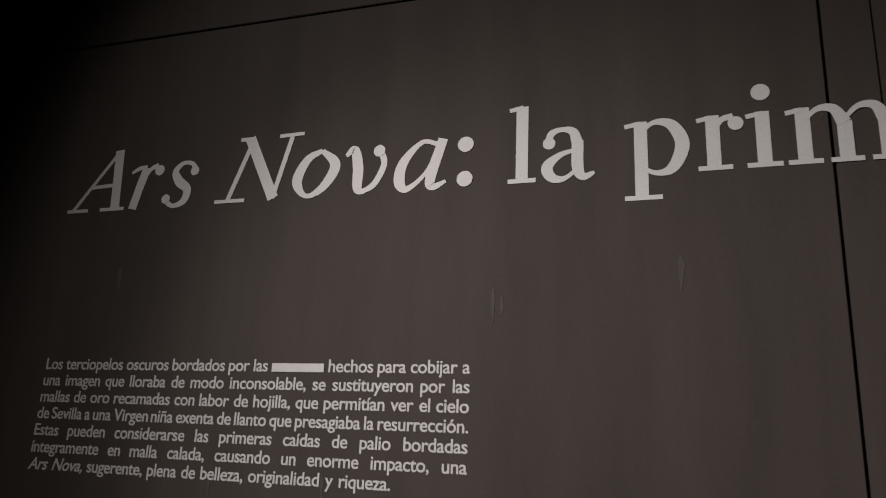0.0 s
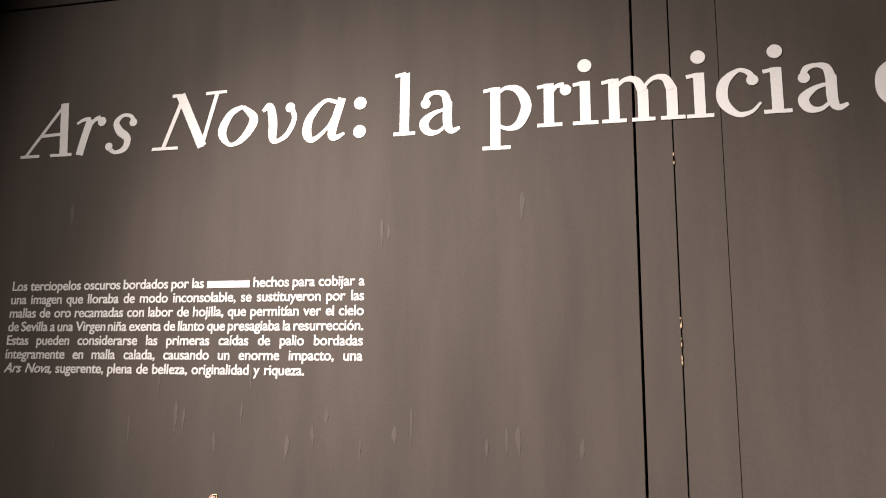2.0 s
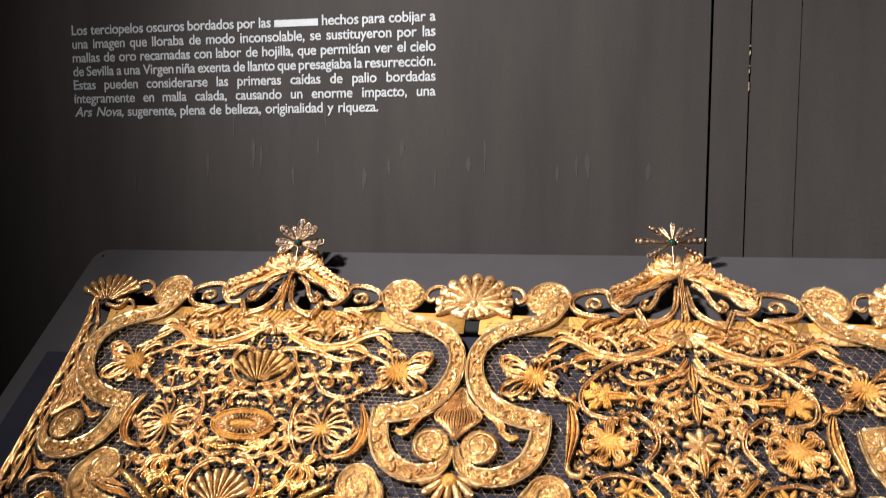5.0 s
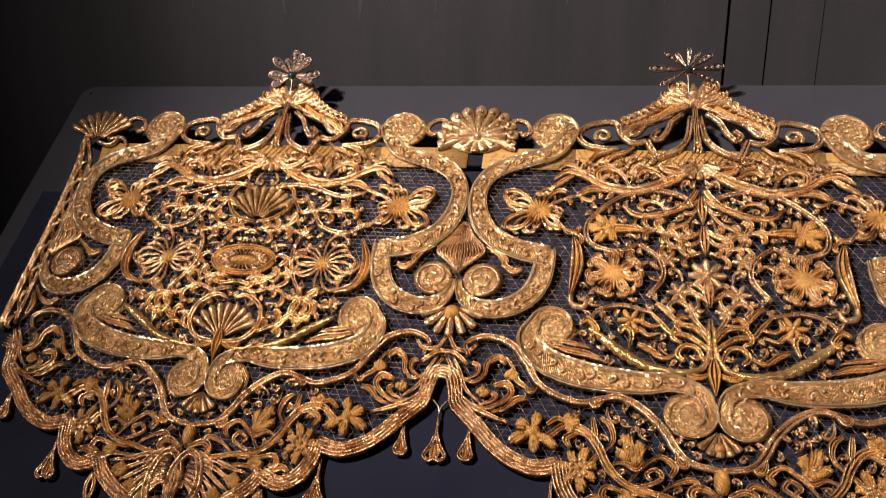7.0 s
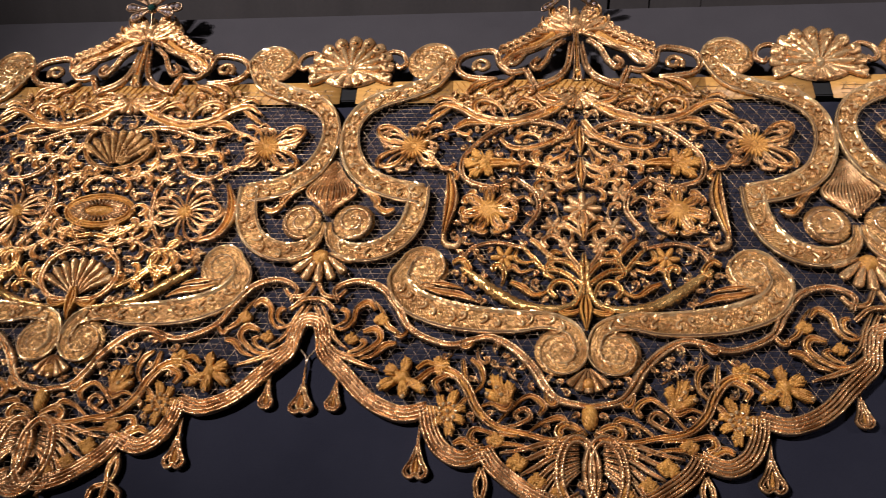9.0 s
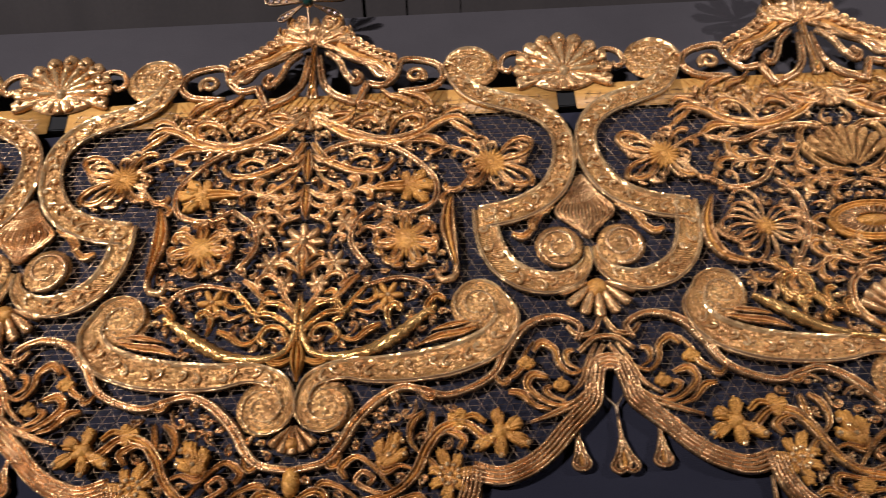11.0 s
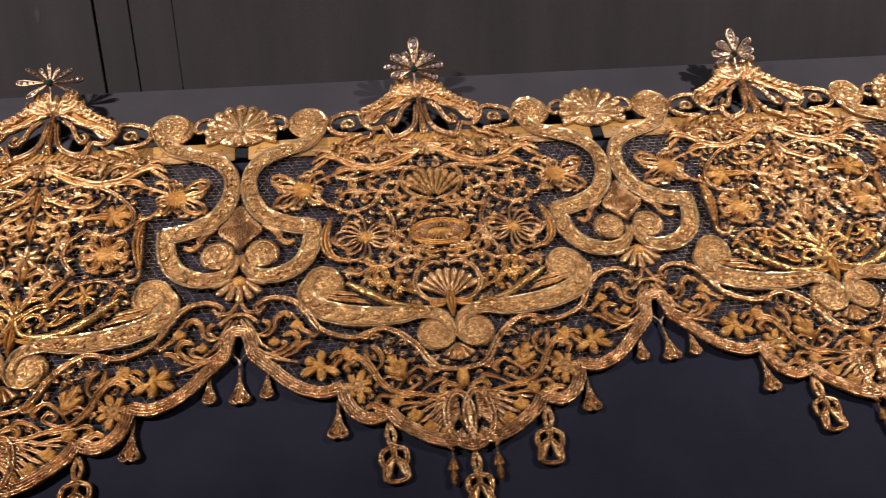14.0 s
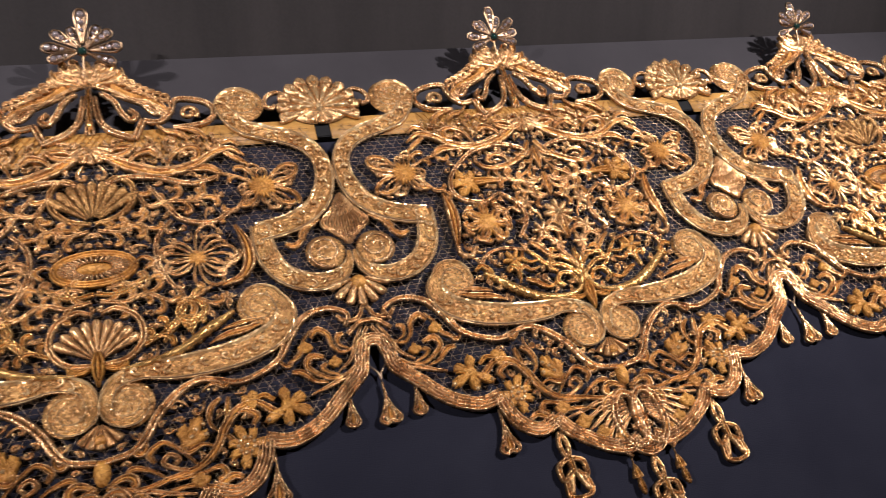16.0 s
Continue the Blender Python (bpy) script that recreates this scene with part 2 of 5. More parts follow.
def dome(bm, x, y, r, h, base=0.0, seg=14, rings=3, mi=0, sx=1, ry=None):
    ry = ry or r
    COVER.append((x, y, r))
    uv = bm.loops.layers.uv.verify()
    top = bm.verts.new((x * sx * 0.001, y * 0.001, (base + h) * 0.001))
    prev = None
    for k in range(1, rings + 2):
        a = min(k / rings, 1.0) * math.pi / 2
        z = base + h * math.cos(a) if k <= rings else base - 0.5
        ring = [bm.verts.new(((x + r * math.sin(a) * math.cos(t)) * sx * 0.001, (y + ry * math.sin(a) * math.sin(t)) * 0.001, z * 0.001)) for t in (2 * math.pi * i / seg for i in range(seg))]
        for i in range(seg):
            j = (i + 1) % seg
            q = (top, ring[i], ring[j]) if prev is None else (prev[i], ring[i], ring[j], prev[j])
            f = bm.faces.new(q if sx > 0 else q[::-1])
            f.material_index = mi
            for loop in f.loops:
                loop[uv].uv = (loop.vert.co.x * 1000, loop.vert.co.y * 1000)
        prev = ring
    return bm


def polar(x, y, ang, r):
    return (x + r * math.cos(radians(ang)), y + r * math.sin(radians(ang)))


def hook(bm, x, y, ang, L, w, curl, h=3.5, prof=ROUND, base=0.0, mi=0, sx=1, n=4):
    """A curling leaf: it starts at (x, y) along ang, swells, and rolls up by curl degrees."""
    w, L, curl = w * 1.05, L * 1.3, curl * 1.3
    prof = DOUBLE if prof is VEIN and w < 2.6 else prof
    pts, ws = [(x, y)], [w * 0.4]
    steps = 8
    total = sum(((k + 1) / steps) ** 1.7 for k in range(steps))
    for k in range(steps):
        s = (k + 1) / steps
        ang += curl * s ** 1.7 / total
        x, y = polar(x, y, ang, L / steps * (1.25 - 0.5 * s))
        pts.append((x, y))
        ws.append(w * ((0.45 + 0.6 * math.sin(math.pi * 0.5 * min(1, s * 1.5))) if s < 0.8 else 1.15 if s < 0.95 else 0.8))
    return sweep(bm, pts, ws, prof, h, min(n, 3), base, mi, sx)


def vine(bm, pts, w, leaves, L, lw, h=3.5, sx=1, side=0, curl=130, base=0.0, mi=0):
    """A stem with leaves that curl away to both sides."""
    sweep(bm, pts, [w] * (len(pts) - 1) + [w * 0.5], DOUBLE, h, 5, base, mi, sx)
    path = spline([(p[0], p[1], 0) for p in pts], 12)
    for i in range(leaves):
        k = int((i + 0.6) / leaves * (len(path) - 2))
        p, q = path[k], path[k + 1]
        a = math.degrees(math.atan2(q.y - p.y, q.x - p.x))
        s = side or (1 if i % 2 else -1)
        size = L * (0.75 + 0.4 * ((i * 37) % 10) / 10)
        hook(bm, p.x, p.y, a + s * 28, size, lw, s * curl, h * 0.95, VEIN, base, mi, sx)
    return bm


def coil(cx, cy, r0, r1, a0, turns, n=14):
    """Points of a spiral that runs in from r0 to r1."""
    m = max(int(abs(turns) * n), 4)
    return [polar(cx, cy, a0 + 360 * turns * k / m, r0 + (r1 - r0) * k / m) for k in range(m + 1)]


def bloom(bm, x, y, rc, petals, h=4.0, sx=1, base=0.0, centre=1, pm=0):
    """A flower: a padded centre and curling petals (angle, length, half width, curl)."""
    for a, L, w, c in petals:
        px, py = polar(x, y, a, rc * 0.55)
        hook(bm, px, py, a, L, w, c, h * 0.8, VEIN, base, pm, sx)
    for k in range(15):
        a = 24 * k + 5 * math.sin(3.0 * k)
        sweep(bm, [polar(x, y, a, rc * 0.3), polar(x, y, a, rc), polar(x, y, a, rc * (1.25 + 0.2 * math.sin(2.3 * k)))], [1.0, 1.5, 0.4], ROUND, h, 2, base + 0.3, centre, sx)
    dome(bm, x, y, rc * 0.92, h * 1.1, base, 14, 3, centre, sx)
    return bm


def fan(bm, x, y, r0, r1, a0, a1, n, w, h=4.5, sx=1, bulge=0.0, base=0.0, mi=0):
    step = 0.47 * abs(radians(a1 - a0)) / (n - 1)
    for i in range(n):
        s = i / (n - 1)
        a = a0 + (a1 - a0) * s
        r = r1 * (1 + bulge * math.sin(math.pi * s))
        radii = (r0, r0 + (r - r0) * 0.5, r * 0.92, r)
        wide = [min(w, max(0.5, step * q)) * k for q, k in zip(radii, (1, 1, 1.05, 0.55))]
        sweep(bm, [polar(x, y, a, q) for q in radii], wide, ROUND, h, 4, base, mi, sx)
    return bm


def tuft(bm, x, y, arms, h=5.0, w=1.5, sx=1, mi=0, seed=1):
    """Ragged plush lobes: each arm (angle, length, half spread) is a thick pad with short stitched strands over it."""
    dice = random.Random(seed)
    for a, L, spread in arms:
        fat = L * math.sin(radians(spread)) * 0.85
        sweep(bm, [polar(x, y, a, L * 0.05), polar(x, y, a, L * 0.5), polar(x, y, a, L * 0.85), polar(x, y, a, L * 0.98)], [fat * 0.6, fat * 0.95, fat, fat * 0.55], ROUND, h, 2, 0, mi, sx)
        for k in range(7):
            s = (k - 3) / 3
            aa = a + s * spread * dice.uniform(0.8, 1.15)
            r = L * (1 - 0.22 * s * s) * dice.uniform(0.88, 1.1)
            sweep(bm, [polar(x, y, aa, r * 0.45), polar(x, y, aa, r * 0.75), polar(x, y, aa + dice.uniform(-6, 6), r)], [w, w, w * 0.6], ROUND, h * dice.uniform(0.9, 1.25), 1, 0, mi, sx)
    return bm


# ---- the hall ----
SEAM_Z = 1.973


def slab(name, lo, hi, mat, label="", bevel=0.0):
    ob = new(name, mesh_of(name, box(bmesh.new(), lo, hi, bevel), mat))
    return tagged(ob, label, kind="structure")


# floor and south, west, east walls are unseen and act as reflectors
slab("floor", (-3.2, -4.4, -0.1), (5.2, 0.3, 0.0), FLOOR_BOUNCE, "unseen hall floor, pale to bounce fill light")
slab("ceiling", (-3.2, -4.4, 4.2), (5.2, 0.3, 4.3), VOID, "black painted hall ceiling")
slab("wall_south", (-3.2, -4.5, 0.0), (5.2, -4.4, 4.2), HALL_BOUNCE, "unseen hall wall, pale to bounce fill light")
slab("wall_west", (-3.3, -4.4, 0.0), (-3.2, 0.3, 4.2), HALL_BOUNCE, "unseen hall wall, pale to bounce fill light")
slab("wall_east", (5.2, -4.4, 0.0), (5.3, 0.3, 4.2), HALL_BOUNCE, "unseen hall wall, pale to bounce fill light")
north = slab("wall_north", (-3.2, 0.03, 0.0), (5.2, 0.3, 4.2), VOID, "dark wall core behind painted panels")
# painted panels with open joints between them: x from, x to, z from, z to, setback
PANELS = [(-3.2, 0.7922, 0.0, SEAM_Z - 0.0015, 0.0), (0.7955, 0.8418, 0.0, SEAM_Z - 0.0015, 0.0005), (0.8434, 0.9036, 0.0, SEAM_Z - 0.0015, 0.0009),
          (0.9041, 5.2, 0.0, SEAM_Z - 0.0015, 0.001), (-3.2, 0.7922, SEAM_Z + 0.0015, 4.2, 0.0), (0.7955, 0.8418, SEAM_Z + 0.0015, 4.2, 0.0005),
          (0.8434, 0.9036, SEAM_Z + 0.0015, 4.2, 0.0009), (0.9041, 5.2, SEAM_Z + 0.0015, 4.2, 0.001)]
for x0, x1, z0, z1, back in PANELS:
    part("wall_panel", box(bmesh.new(), (x0, back, z0), (x1, 0.03, z1), 0.0007), WALLP, north, smooth=False)
# chipped edge of the second joint
bm = bmesh.new()
rnd = random.Random(4)
for k in range(9):
    z = 1.34 + rnd.random() * 0.34 if k < 6 else 1.42 + rnd.random() * 0.03
    s = 0.002 + 0.004 * rnd.random()
    box(bm, (0.8408, -0.0006, z), (0.8408 + 0.0011 + 0.0008 * rnd.random(), 0.002, z + s * 2.2))
part("chipped_edge", bm, WOODM, north, "bare wood where the paint is chipped", smooth=False)
# faint scuffs on the paint
bm = bmesh.new()
for k in range(22):
    x, z = rnd.uniform(-0.1, 0.75), rnd.uniform(1.28, 1.34) if k < 16 else rnd.uniform(1.30, 1.66)
    sweep(bm, [(0, 0), (rnd.uniform(-1, 1), -12), (rnd.uniform(-2, 2), -rnd.uniform(20, 50))], [0.5, rnd.uniform(1.5, 4.0), 0.4], FLAT, 0.05, 3)
    bm.verts.ensure_lookup_table()
    for v in bm.verts[-7 * 4:]:
        v.co = Vector((x + v.co.x, -0.0003 - v.co.z, z + v.co.y))
part("scuff", bm, SMUDGE, north, "pale chalky scuffs", smooth=False)

# ---- sloping display board ----
FO = Vector((0.0, -0.1636, 1.1))
FU = Vector((0.99996, 0.0065, 0.00543)).normalized()
FV = Vector((-0.00847, 0.77333, 0.63395))
FN = FU.cross(FV).normalized()
FV = FN.cross(FU)
SLOPE = Matrix(((FU.x, FV.x, FN.x, FO.x), (FU.y, FV.y, FN.y, FO.y), (FU.z, FV.z, FN.z, FO.z), (0, 0, 0, 1)))
U0, U1, V0, V1, WB = -0.098, 2.7, -0.86, 0.152, -0.033
board = new("display_board")
board.matrix_world = SLOPE
tagged(board, "sloping charcoal felt display board against the wall", "display board")
bm = bmesh.new()
r = 0.022
out = [(U0, V0), (U1, V0), (U1, V1)] + [(U0 + r - r * math.sin(a), V1 - r + r * math.cos(a)) for a in (math.pi / 2 * k / 6 for k in range(7))]
top = [bm.verts.new((x, y, WB)) for x, y in out]
low = [bm.verts.new((x, y, WB - 0.018)) for x, y in out]
bm.faces.new(top)
bm.faces.new(low[::-1])
for i in range(len(out)):
    j = (i + 1) % len(out)
    bm.faces.new((top[i], low[i], low[j], top[j]))
part("board_face", bm, BOARDM, board, smooth=False)
# added thin sheet that turns the lower part of the board's face navy
bm = bmesh.new()
box(bm, (U0 + 0.026, V0 + 0.03, WB - 0.002), (U1 - 0.026, -0.045, WB + 0.0015), 0.0005)
part("felt_inset", bm, NAVY_FELT, board, "added thin navy sheet over the lower board", smooth=False)
bm = bmesh.new()
box(bm, (-0.004, V0 + 0.05, WB), (2.504, -0.016, -0.0075), 0.002)
part("felt_pad", bm, NAVY_FELT, board, "navy black felt pad under the net", smooth=False)
bm = bmesh.new()
box(bm, (U0 + 0.03, V0 + 0.02, -0.30), (U1 - 0.03, V0 + 0.06, WB - 0.018))
part("front_rail", bm, BOARDM, board, smooth=False)
base = new("plinth", mesh_of("plinth", box(bmesh.new(), (U0 + 0.02, -0.83, 0.0), (U1 - 0.02, -0.02, 0.42), 0.004), BOARDM))
tagged(base, "long charcoal plinth under the sloping board", "plinth")
# added batten: holds the valance, its black stands in for shade in the notches
bm = bmesh.new()
box(bm, (0.012, -0.012, WB), (2.488, 0.008, -0.0035), 0.001)
batten = new("mounting_batten", mesh_of("mounting_batten", bm, VOID))
batten.matrix_world = SLOPE
tagged(batten, "added batten that carries the valance, black as the shade in its notches", "batten")
bm = bmesh.new()
for x, y in ((-0.083, 0.138),):
    dome(bm, x * 1000, y * 1000, 2.2, 1.6, WB * 1000)
pin = new("board_pin", mesh_of("board_pin", bm, VOID))
pin.matrix_world = SLOPE
tagged(pin, "small dark pin in the corner of the board", "pin")

# ---- lettering on the wall ----
GLYPHS = {
    "A": ([([(8, 3), (72, 87)], 2.6), ([(71, 88), (77, 3)], 7.2), ([(33, 35), (76, 37)], 2.6), ([(-2, 2), (33, 2)], 2.4), ([(53, 2), (92, 2)], 2.4)], []),
    "ri": ([([(13, 0), (20, 30), (28, 58)], [6.5, 6.5, 6.8]), ([(4, 52), (16, 58), (28, 59)], [2, 3, 3]), ([(19, 34), (34, 55), (46, 60)], [2, 3, 4])], [(49, 53, 7.5)]),
    "si": ([([(47, 50), (40, 59), (26, 60), (16, 49), (23, 35), (37, 23), (34, 7), (18, 1), (5, 9)], [4, 3, 3, 5, 6.5, 6, 5, 3, 4])], [(46, 48, 6.5), (6, 11, 6.5)]),
    "N": ([([(17, 3), (47, 86)], 3.2), ([(41, 87), (83, 2)], 7.4), ([(82, 2), (103, 86)], 3.2), ([(-2, 2), (42, 2)], 2.4), ([(27, 86), (48, 86)], 2.6), ([(84, 86), (119, 87)], 2.4)], []),
    "oi": ([([(40, 61), (20, 50), (8, 22), (22, 2), (44, 12), (59, 40), (40, 61)], [3, 5.5, 7, 3, 5.5, 7, 3])], []),
    "vi": ([([(2, 51), (13, 58), (19, 34), (20, 8), (28, 2)], [2.5, 5.5, 7, 6, 3]), ([(26, 2), (42, 12), (53, 36), (48, 54)], [3, 4, 4, 4])], [(46, 54, 7.6)]),
    "ai": ([([(54, 57), (34, 60), (12, 36), (8, 12), (18, 2), (40, 20), (55, 50)], [3, 3, 6, 7, 4, 2.5, 2.2]), ([(61, 63), (47, 14), (51, 3), (66, 9)], [6, 6.5, 4.5, 2])], []),
    ":": ([], [(10, 10, 9.6), (10, 53, 9.6)]),
    "l": ([([(15, 0), (15, 94)], 7.0), ([(-1, 2.5), (31, 2.5)], 2.6), ([(0, 90), (16, 93)], 2.6)], []),
    "a": ([([(9, 46), (13, 57), (25, 61), (37, 57), (42, 42)], [4, 4, 3, 5, 6.5]), ([(42, 46), (42, 14), (48, 3), (60, 7)], [6.5, 6.5, 4.5, 2]),
           ([(42, 36), (22, 30), (8, 17), (13, 4), (27, 2), (42, 13)], [2, 3.5, 6.5, 5.5, 3, 2])], [(10, 45, 7.2)]),
    "p": ([([(17, 62), (17, -28)], 7.0), ([(-1, -26), (38, -26)], 2.6), ([(0, 57), (17, 60)], 2.6), ([(17, 50), (32, 60), (50, 55), (60, 32), (50, 7), (34, 1), (17, 8)], [2.5, 3, 6, 7.4, 6, 3, 2.5])], []),
    "r": ([([(16, 0), (16, 62)], 7.0), ([(0, 2.5), (34, 2.5)], 2.6), ([(0, 57), (16, 60)], 2.6), ([(16, 40), (25, 56), (37, 59)], [2, 3, 4])], [(39, 51, 7.8)]),
    "i": ([([(16, 0), (16, 62)], 7.0), ([(-1, 2.5), (33, 2.5)], 2.6), ([(0, 57), (16, 60)], 2.6)], [(16, 84, 9.4)]),
    "m": ([([(16, 0), (16, 62)], 7.0), ([(54, 0), (54, 44)], 7.0), ([(91, 0), (91, 44)], 7.0), ([(0, 2.5), (32, 2.5)], 2.6), ([(39, 2.5), (69, 2.5)], 2.6), ([(76, 2.5), (107, 2.5)], 2.6),
           ([(0, 57), (16, 60)], 2.6), ([(16, 46), (30, 59), (45, 58), (54, 42)], [2, 3, 5, 7]), ([(54, 46), (68, 59), (83, 58), (91, 42)], [2, 3, 5, 7])], []),
    "c": ([([(46, 49), (40, 58), (27, 61), (10, 45), (8, 20), (24, 2), (42, 4), (54, 16)], [4, 3.5, 3, 6.5, 7, 4, 2.5, 1.6])], [(45, 47, 7.4)]),
    "d": ([([(50, 52), (30, 61), (10, 46), (9, 18), (26, 2), (50, 12)], [3, 3, 6.5, 7, 4, 2.5]), ([(54, 0), (54, 94)], 7.0)], []),
}
TITLE = [("A", -160), ("ri", -67), ("si", -8), ("N", 76), ("oi", 183), ("vi", 254), ("ai", 320), (":", 399), ("l", 461), ("a", 497), ("p", 590), ("r", 665), ("i", 714), ("m", 752),
         ("i", 862), ("c", 899), ("i", 957), ("a", 996), ("d", 1088)]
title = new("wall_title")
title.matrix_world = Matrix.Translation((0, -0.0002, 1.713)) @ pose(0, 0, 0, 90, 0, 0)
tagged(title, "large white serif title lettering on the dark wall", "lettering")
glyph_mesh = {}
for key, x in TITLE:
    if key not in glyph_mesh:
        bm = bmesh.new()
        strokes, dots = GLYPHS[key]
        for i, (pts, w) in enumerate(strokes):
            sweep(bm, pts, w, FLAT, 0.30 + 0.03 * i, 10 if len(pts) > 2 else 2, mi=0)
        for i, (cx, cy, rr) in enumerate(dots):
            ring = [bm.verts.new((polar(cx, cy, a, rr)[0] * 0.001, polar(cx, cy, a, rr)[1] * 0.001, 0.00062)) for a in range(0, 360, 15)]
            bm.faces.new(ring)
            lowr = [bm.verts.new((v.co.x, v.co.y, 0)) for v in ring]
            for j in range(len(ring)):
                bm.faces.new((lowr[j], lowr[(j + 1) % 24], ring[(j + 1) % 24], ring[j]))
        glyph_mesh[key] = mesh_of("letter", bm, WHITE)
    ob = part("letter", glyph_mesh[key], WHITE, title, smooth=False)
    ob.location = (x * 0.001, 0, -0.0006 if x > 860 else 0)

LINES = ["Los terciopelos oscuros bordados por las #######, hechos para cobijar a", "una imagen que lloraba de modo inconsolable, se sustituyeron por las",
         "mallas de oro recamadas con labor de hojilla, que permitían ver el cielo", "de Sevilla a una Virgen niña exenta de llanto que presagiaba la resurrección.",
         "Estas pueden considerarse las primeras caídas de palio bordadas", "íntegramente en malla calada, causando un enorme impacto, una", "Ars Nova, sugerente, plena de belleza, originalidad y riqueza."]
paragraph = new("wall_text")
paragraph.matrix_world = Matrix.Translation((-0.150, -0.0002, 1.4995)) @ pose(0, 0, 0, 90, 0, 0)
tagged(paragraph, "small white serif paragraph of seven justified lines on the wall", "lettering")


def words(text, shear):
    c = bpy.data.curves.new("text_line", "FONT")
    c.body, c.size, c.shear, c.extrude, c.offset, c.space_character = text, 0.0205, shear, 0.0002, 0.00024, 0.96
    ob = bpy.data.objects.new("text_line", c)
    scene.collection.objects.link(ob)
    bpy.context.view_layer.update()
    me = bpy.data.meshes.new_from_object(ob.evaluated_get(bpy.context.evaluated_depsgraph_get()))
    bpy.data.objects.remove(ob)
    xs = [v.co.x for v in me.vertices]
    return me, min(xs), max(xs)


for row, line in enumerate(LINES):
    full = 0.573 if row < 6 else 0.489
    pieces, x = [], 0.0
    for i, wd in enumerate(line.split(" ")):
        bar = wd.startswith("#")
        me, a, b = words("nnnnnnn" if bar else wd, 0.25 if row == 6 and i < 2 else 0.0)
        if bar:
            b -= 0.0
        pieces.append([wd, me, a, b - a])
    squeeze = min(1.0, (full - 0.0045 * (len(pieces) - 1)) / sum(p[3] for p in pieces))
    gap = (full - squeeze * sum(p[3] for p in pieces)) / (len(pieces) - 1)
    bm = bmesh.new()
    for wd, me, a, wide in pieces:
        if wd.startswith("#"):
            box(bm, (x, -0.0005, 0.0), (x + wide * squeeze, 0.0094, 0.0007))
        else:
            n0 = len(bm.verts)
            bm.from_mesh(me)
            bm.verts.ensure_lookup_table()
            for v in bm.verts[n0:]:
                v.co.x = x + (v.co.x - a) * squeeze
        x += wide * squeeze + gap
    ob = part("text_line", bm, WHITE, paragraph, smooth=False)
    ob.location.y = -0.02075 * row * 1.0

# ---- the embroidered valance: millimetres from the joint between two bays, and up the slope ----
P = 0.5
BAYS = 5
valance = new("embroidered_valance")
valance.matrix_world = SLOPE
tagged(valance, "openwork gold-embroidered net valance lying on the sloping board", "valance")


def studs(bm, pts, step, r, mi=1, sx=1, h=2.2, base=3.2, sway=0.0):
    """Small raised scrolls and spangles along a ribbon."""
    path = spline([(p[0], p[1], 0) for p in pts], 10)
    run, k = 0.0, 0
    for p, q in zip(path, path[1:]):
        run += (q - p).length
        if run > step:
            run, k = 0.0, k + 1
            d = (q - p).normalized()
            s = sway * (1 if k % 2 else -1)
            if k % 3 == 0:
                dome(bm, p.x, p.y, r * 0.9, h, base + 0.6, 7, 2, mi, sx)
            else:
                a = math.degrees(math.atan2(d.y, d.x))
                hook(bm, p.x - d.y * s, p.y + d.x * s, a + 25 * (-1 if s > 0 else 1), 13, 1.6, (-230 if s > 0 else 230), 3.4, ROUND, base, mi, sx, 2)
    return bm


def lin(a, b, n):
    return [a + (b - a) * k / (n - 1) for k in range(n)]


# common half motifs: each builds into bm for one side (sx = 1 or -1)
def scroll_ribbon(bm, sx):
    c = coil(90, 40, 21, 5, -15, 1.25)
    pts = [(92, -139), (57, -131), (29, -114), (14.5, -89), (10.5, -64), (14, -44), (25, -27), (43, -15), (67, -6), (93, 7)] + c
    sweep(bm, pts, [12.6, 12.6, 12.4, 11.8, 10.6, 10.4, 11, 11.4, 11.4, 11] + lin(9, 2.6, len(c)), RIB, 6.5, 6, 0, 0, sx)
    studs(bm, pts[:13], 7.5, 1.7, 1, sx, sway=3.2)
    return bm


def scroll_disc(bm, sx):
    dome(bm, 90, 40, 27, 4, 0, 28, 3, 0, sx)
    for i in range(34):
        a, r = i * 137.5, 3.8 * math.sqrt(i + 1)
        dome(bm, *polar(90, 40, a, min(r, 24)), 1.9, 2.0, 4.2 - 3 * (min(r, 23) / 25) ** 2, 6, 1, 1, sx)
    return bm


def heart_ribbon(bm, sx):
    pts = [(90, -130), (89, -150), (86, -168), (78, -186), (64, -199), (46, -206), (29, -206), (14, -199), (5, -187), (3, -172)]
    sweep(bm, pts, [11, 11.6, 12, 12, 11.8, 11.2, 10, 8, 5, 2.2], RIB, 6.2, 7, 0.4, 0, sx)
    studs(bm, pts[:8], 8.5, 1.6, 1, sx, sway=2.8)
    return bm


def heart_disc(bm, sx):
    dome(bm, 27, -171, 21, 4, 0, 26, 3, 0, sx)
    sweep(bm, coil(27, -171, 19.5, 4, 250, 1.7), 2.6, ROUND, 6, 3, 0, 1, sx)
    return bm


def low_scroll(bm, sx):
    a = coil(102, -223, 19, 5, 165, -1.3)[::-1]
    b = coil(226, -303, 19, 5, 10, -1.25)
    mid = [(78, -235), (90, -255), (118, -268), (149, -274), (185, -276), (213, -274), (237, -282)]
    pts = a + mid + b
    sweep(bm, pts, lin(2.2, 7, len(a)) + [11.4, 13.8, 14.4, 13.6, 11.8, 9, 7.2] + lin(6.6, 2.4, len(b)), RIB, 7, 5, 0, 0, sx)
    studs(bm, mid, 8, 1.6, 1, sx, sway=4.0)
    return bm


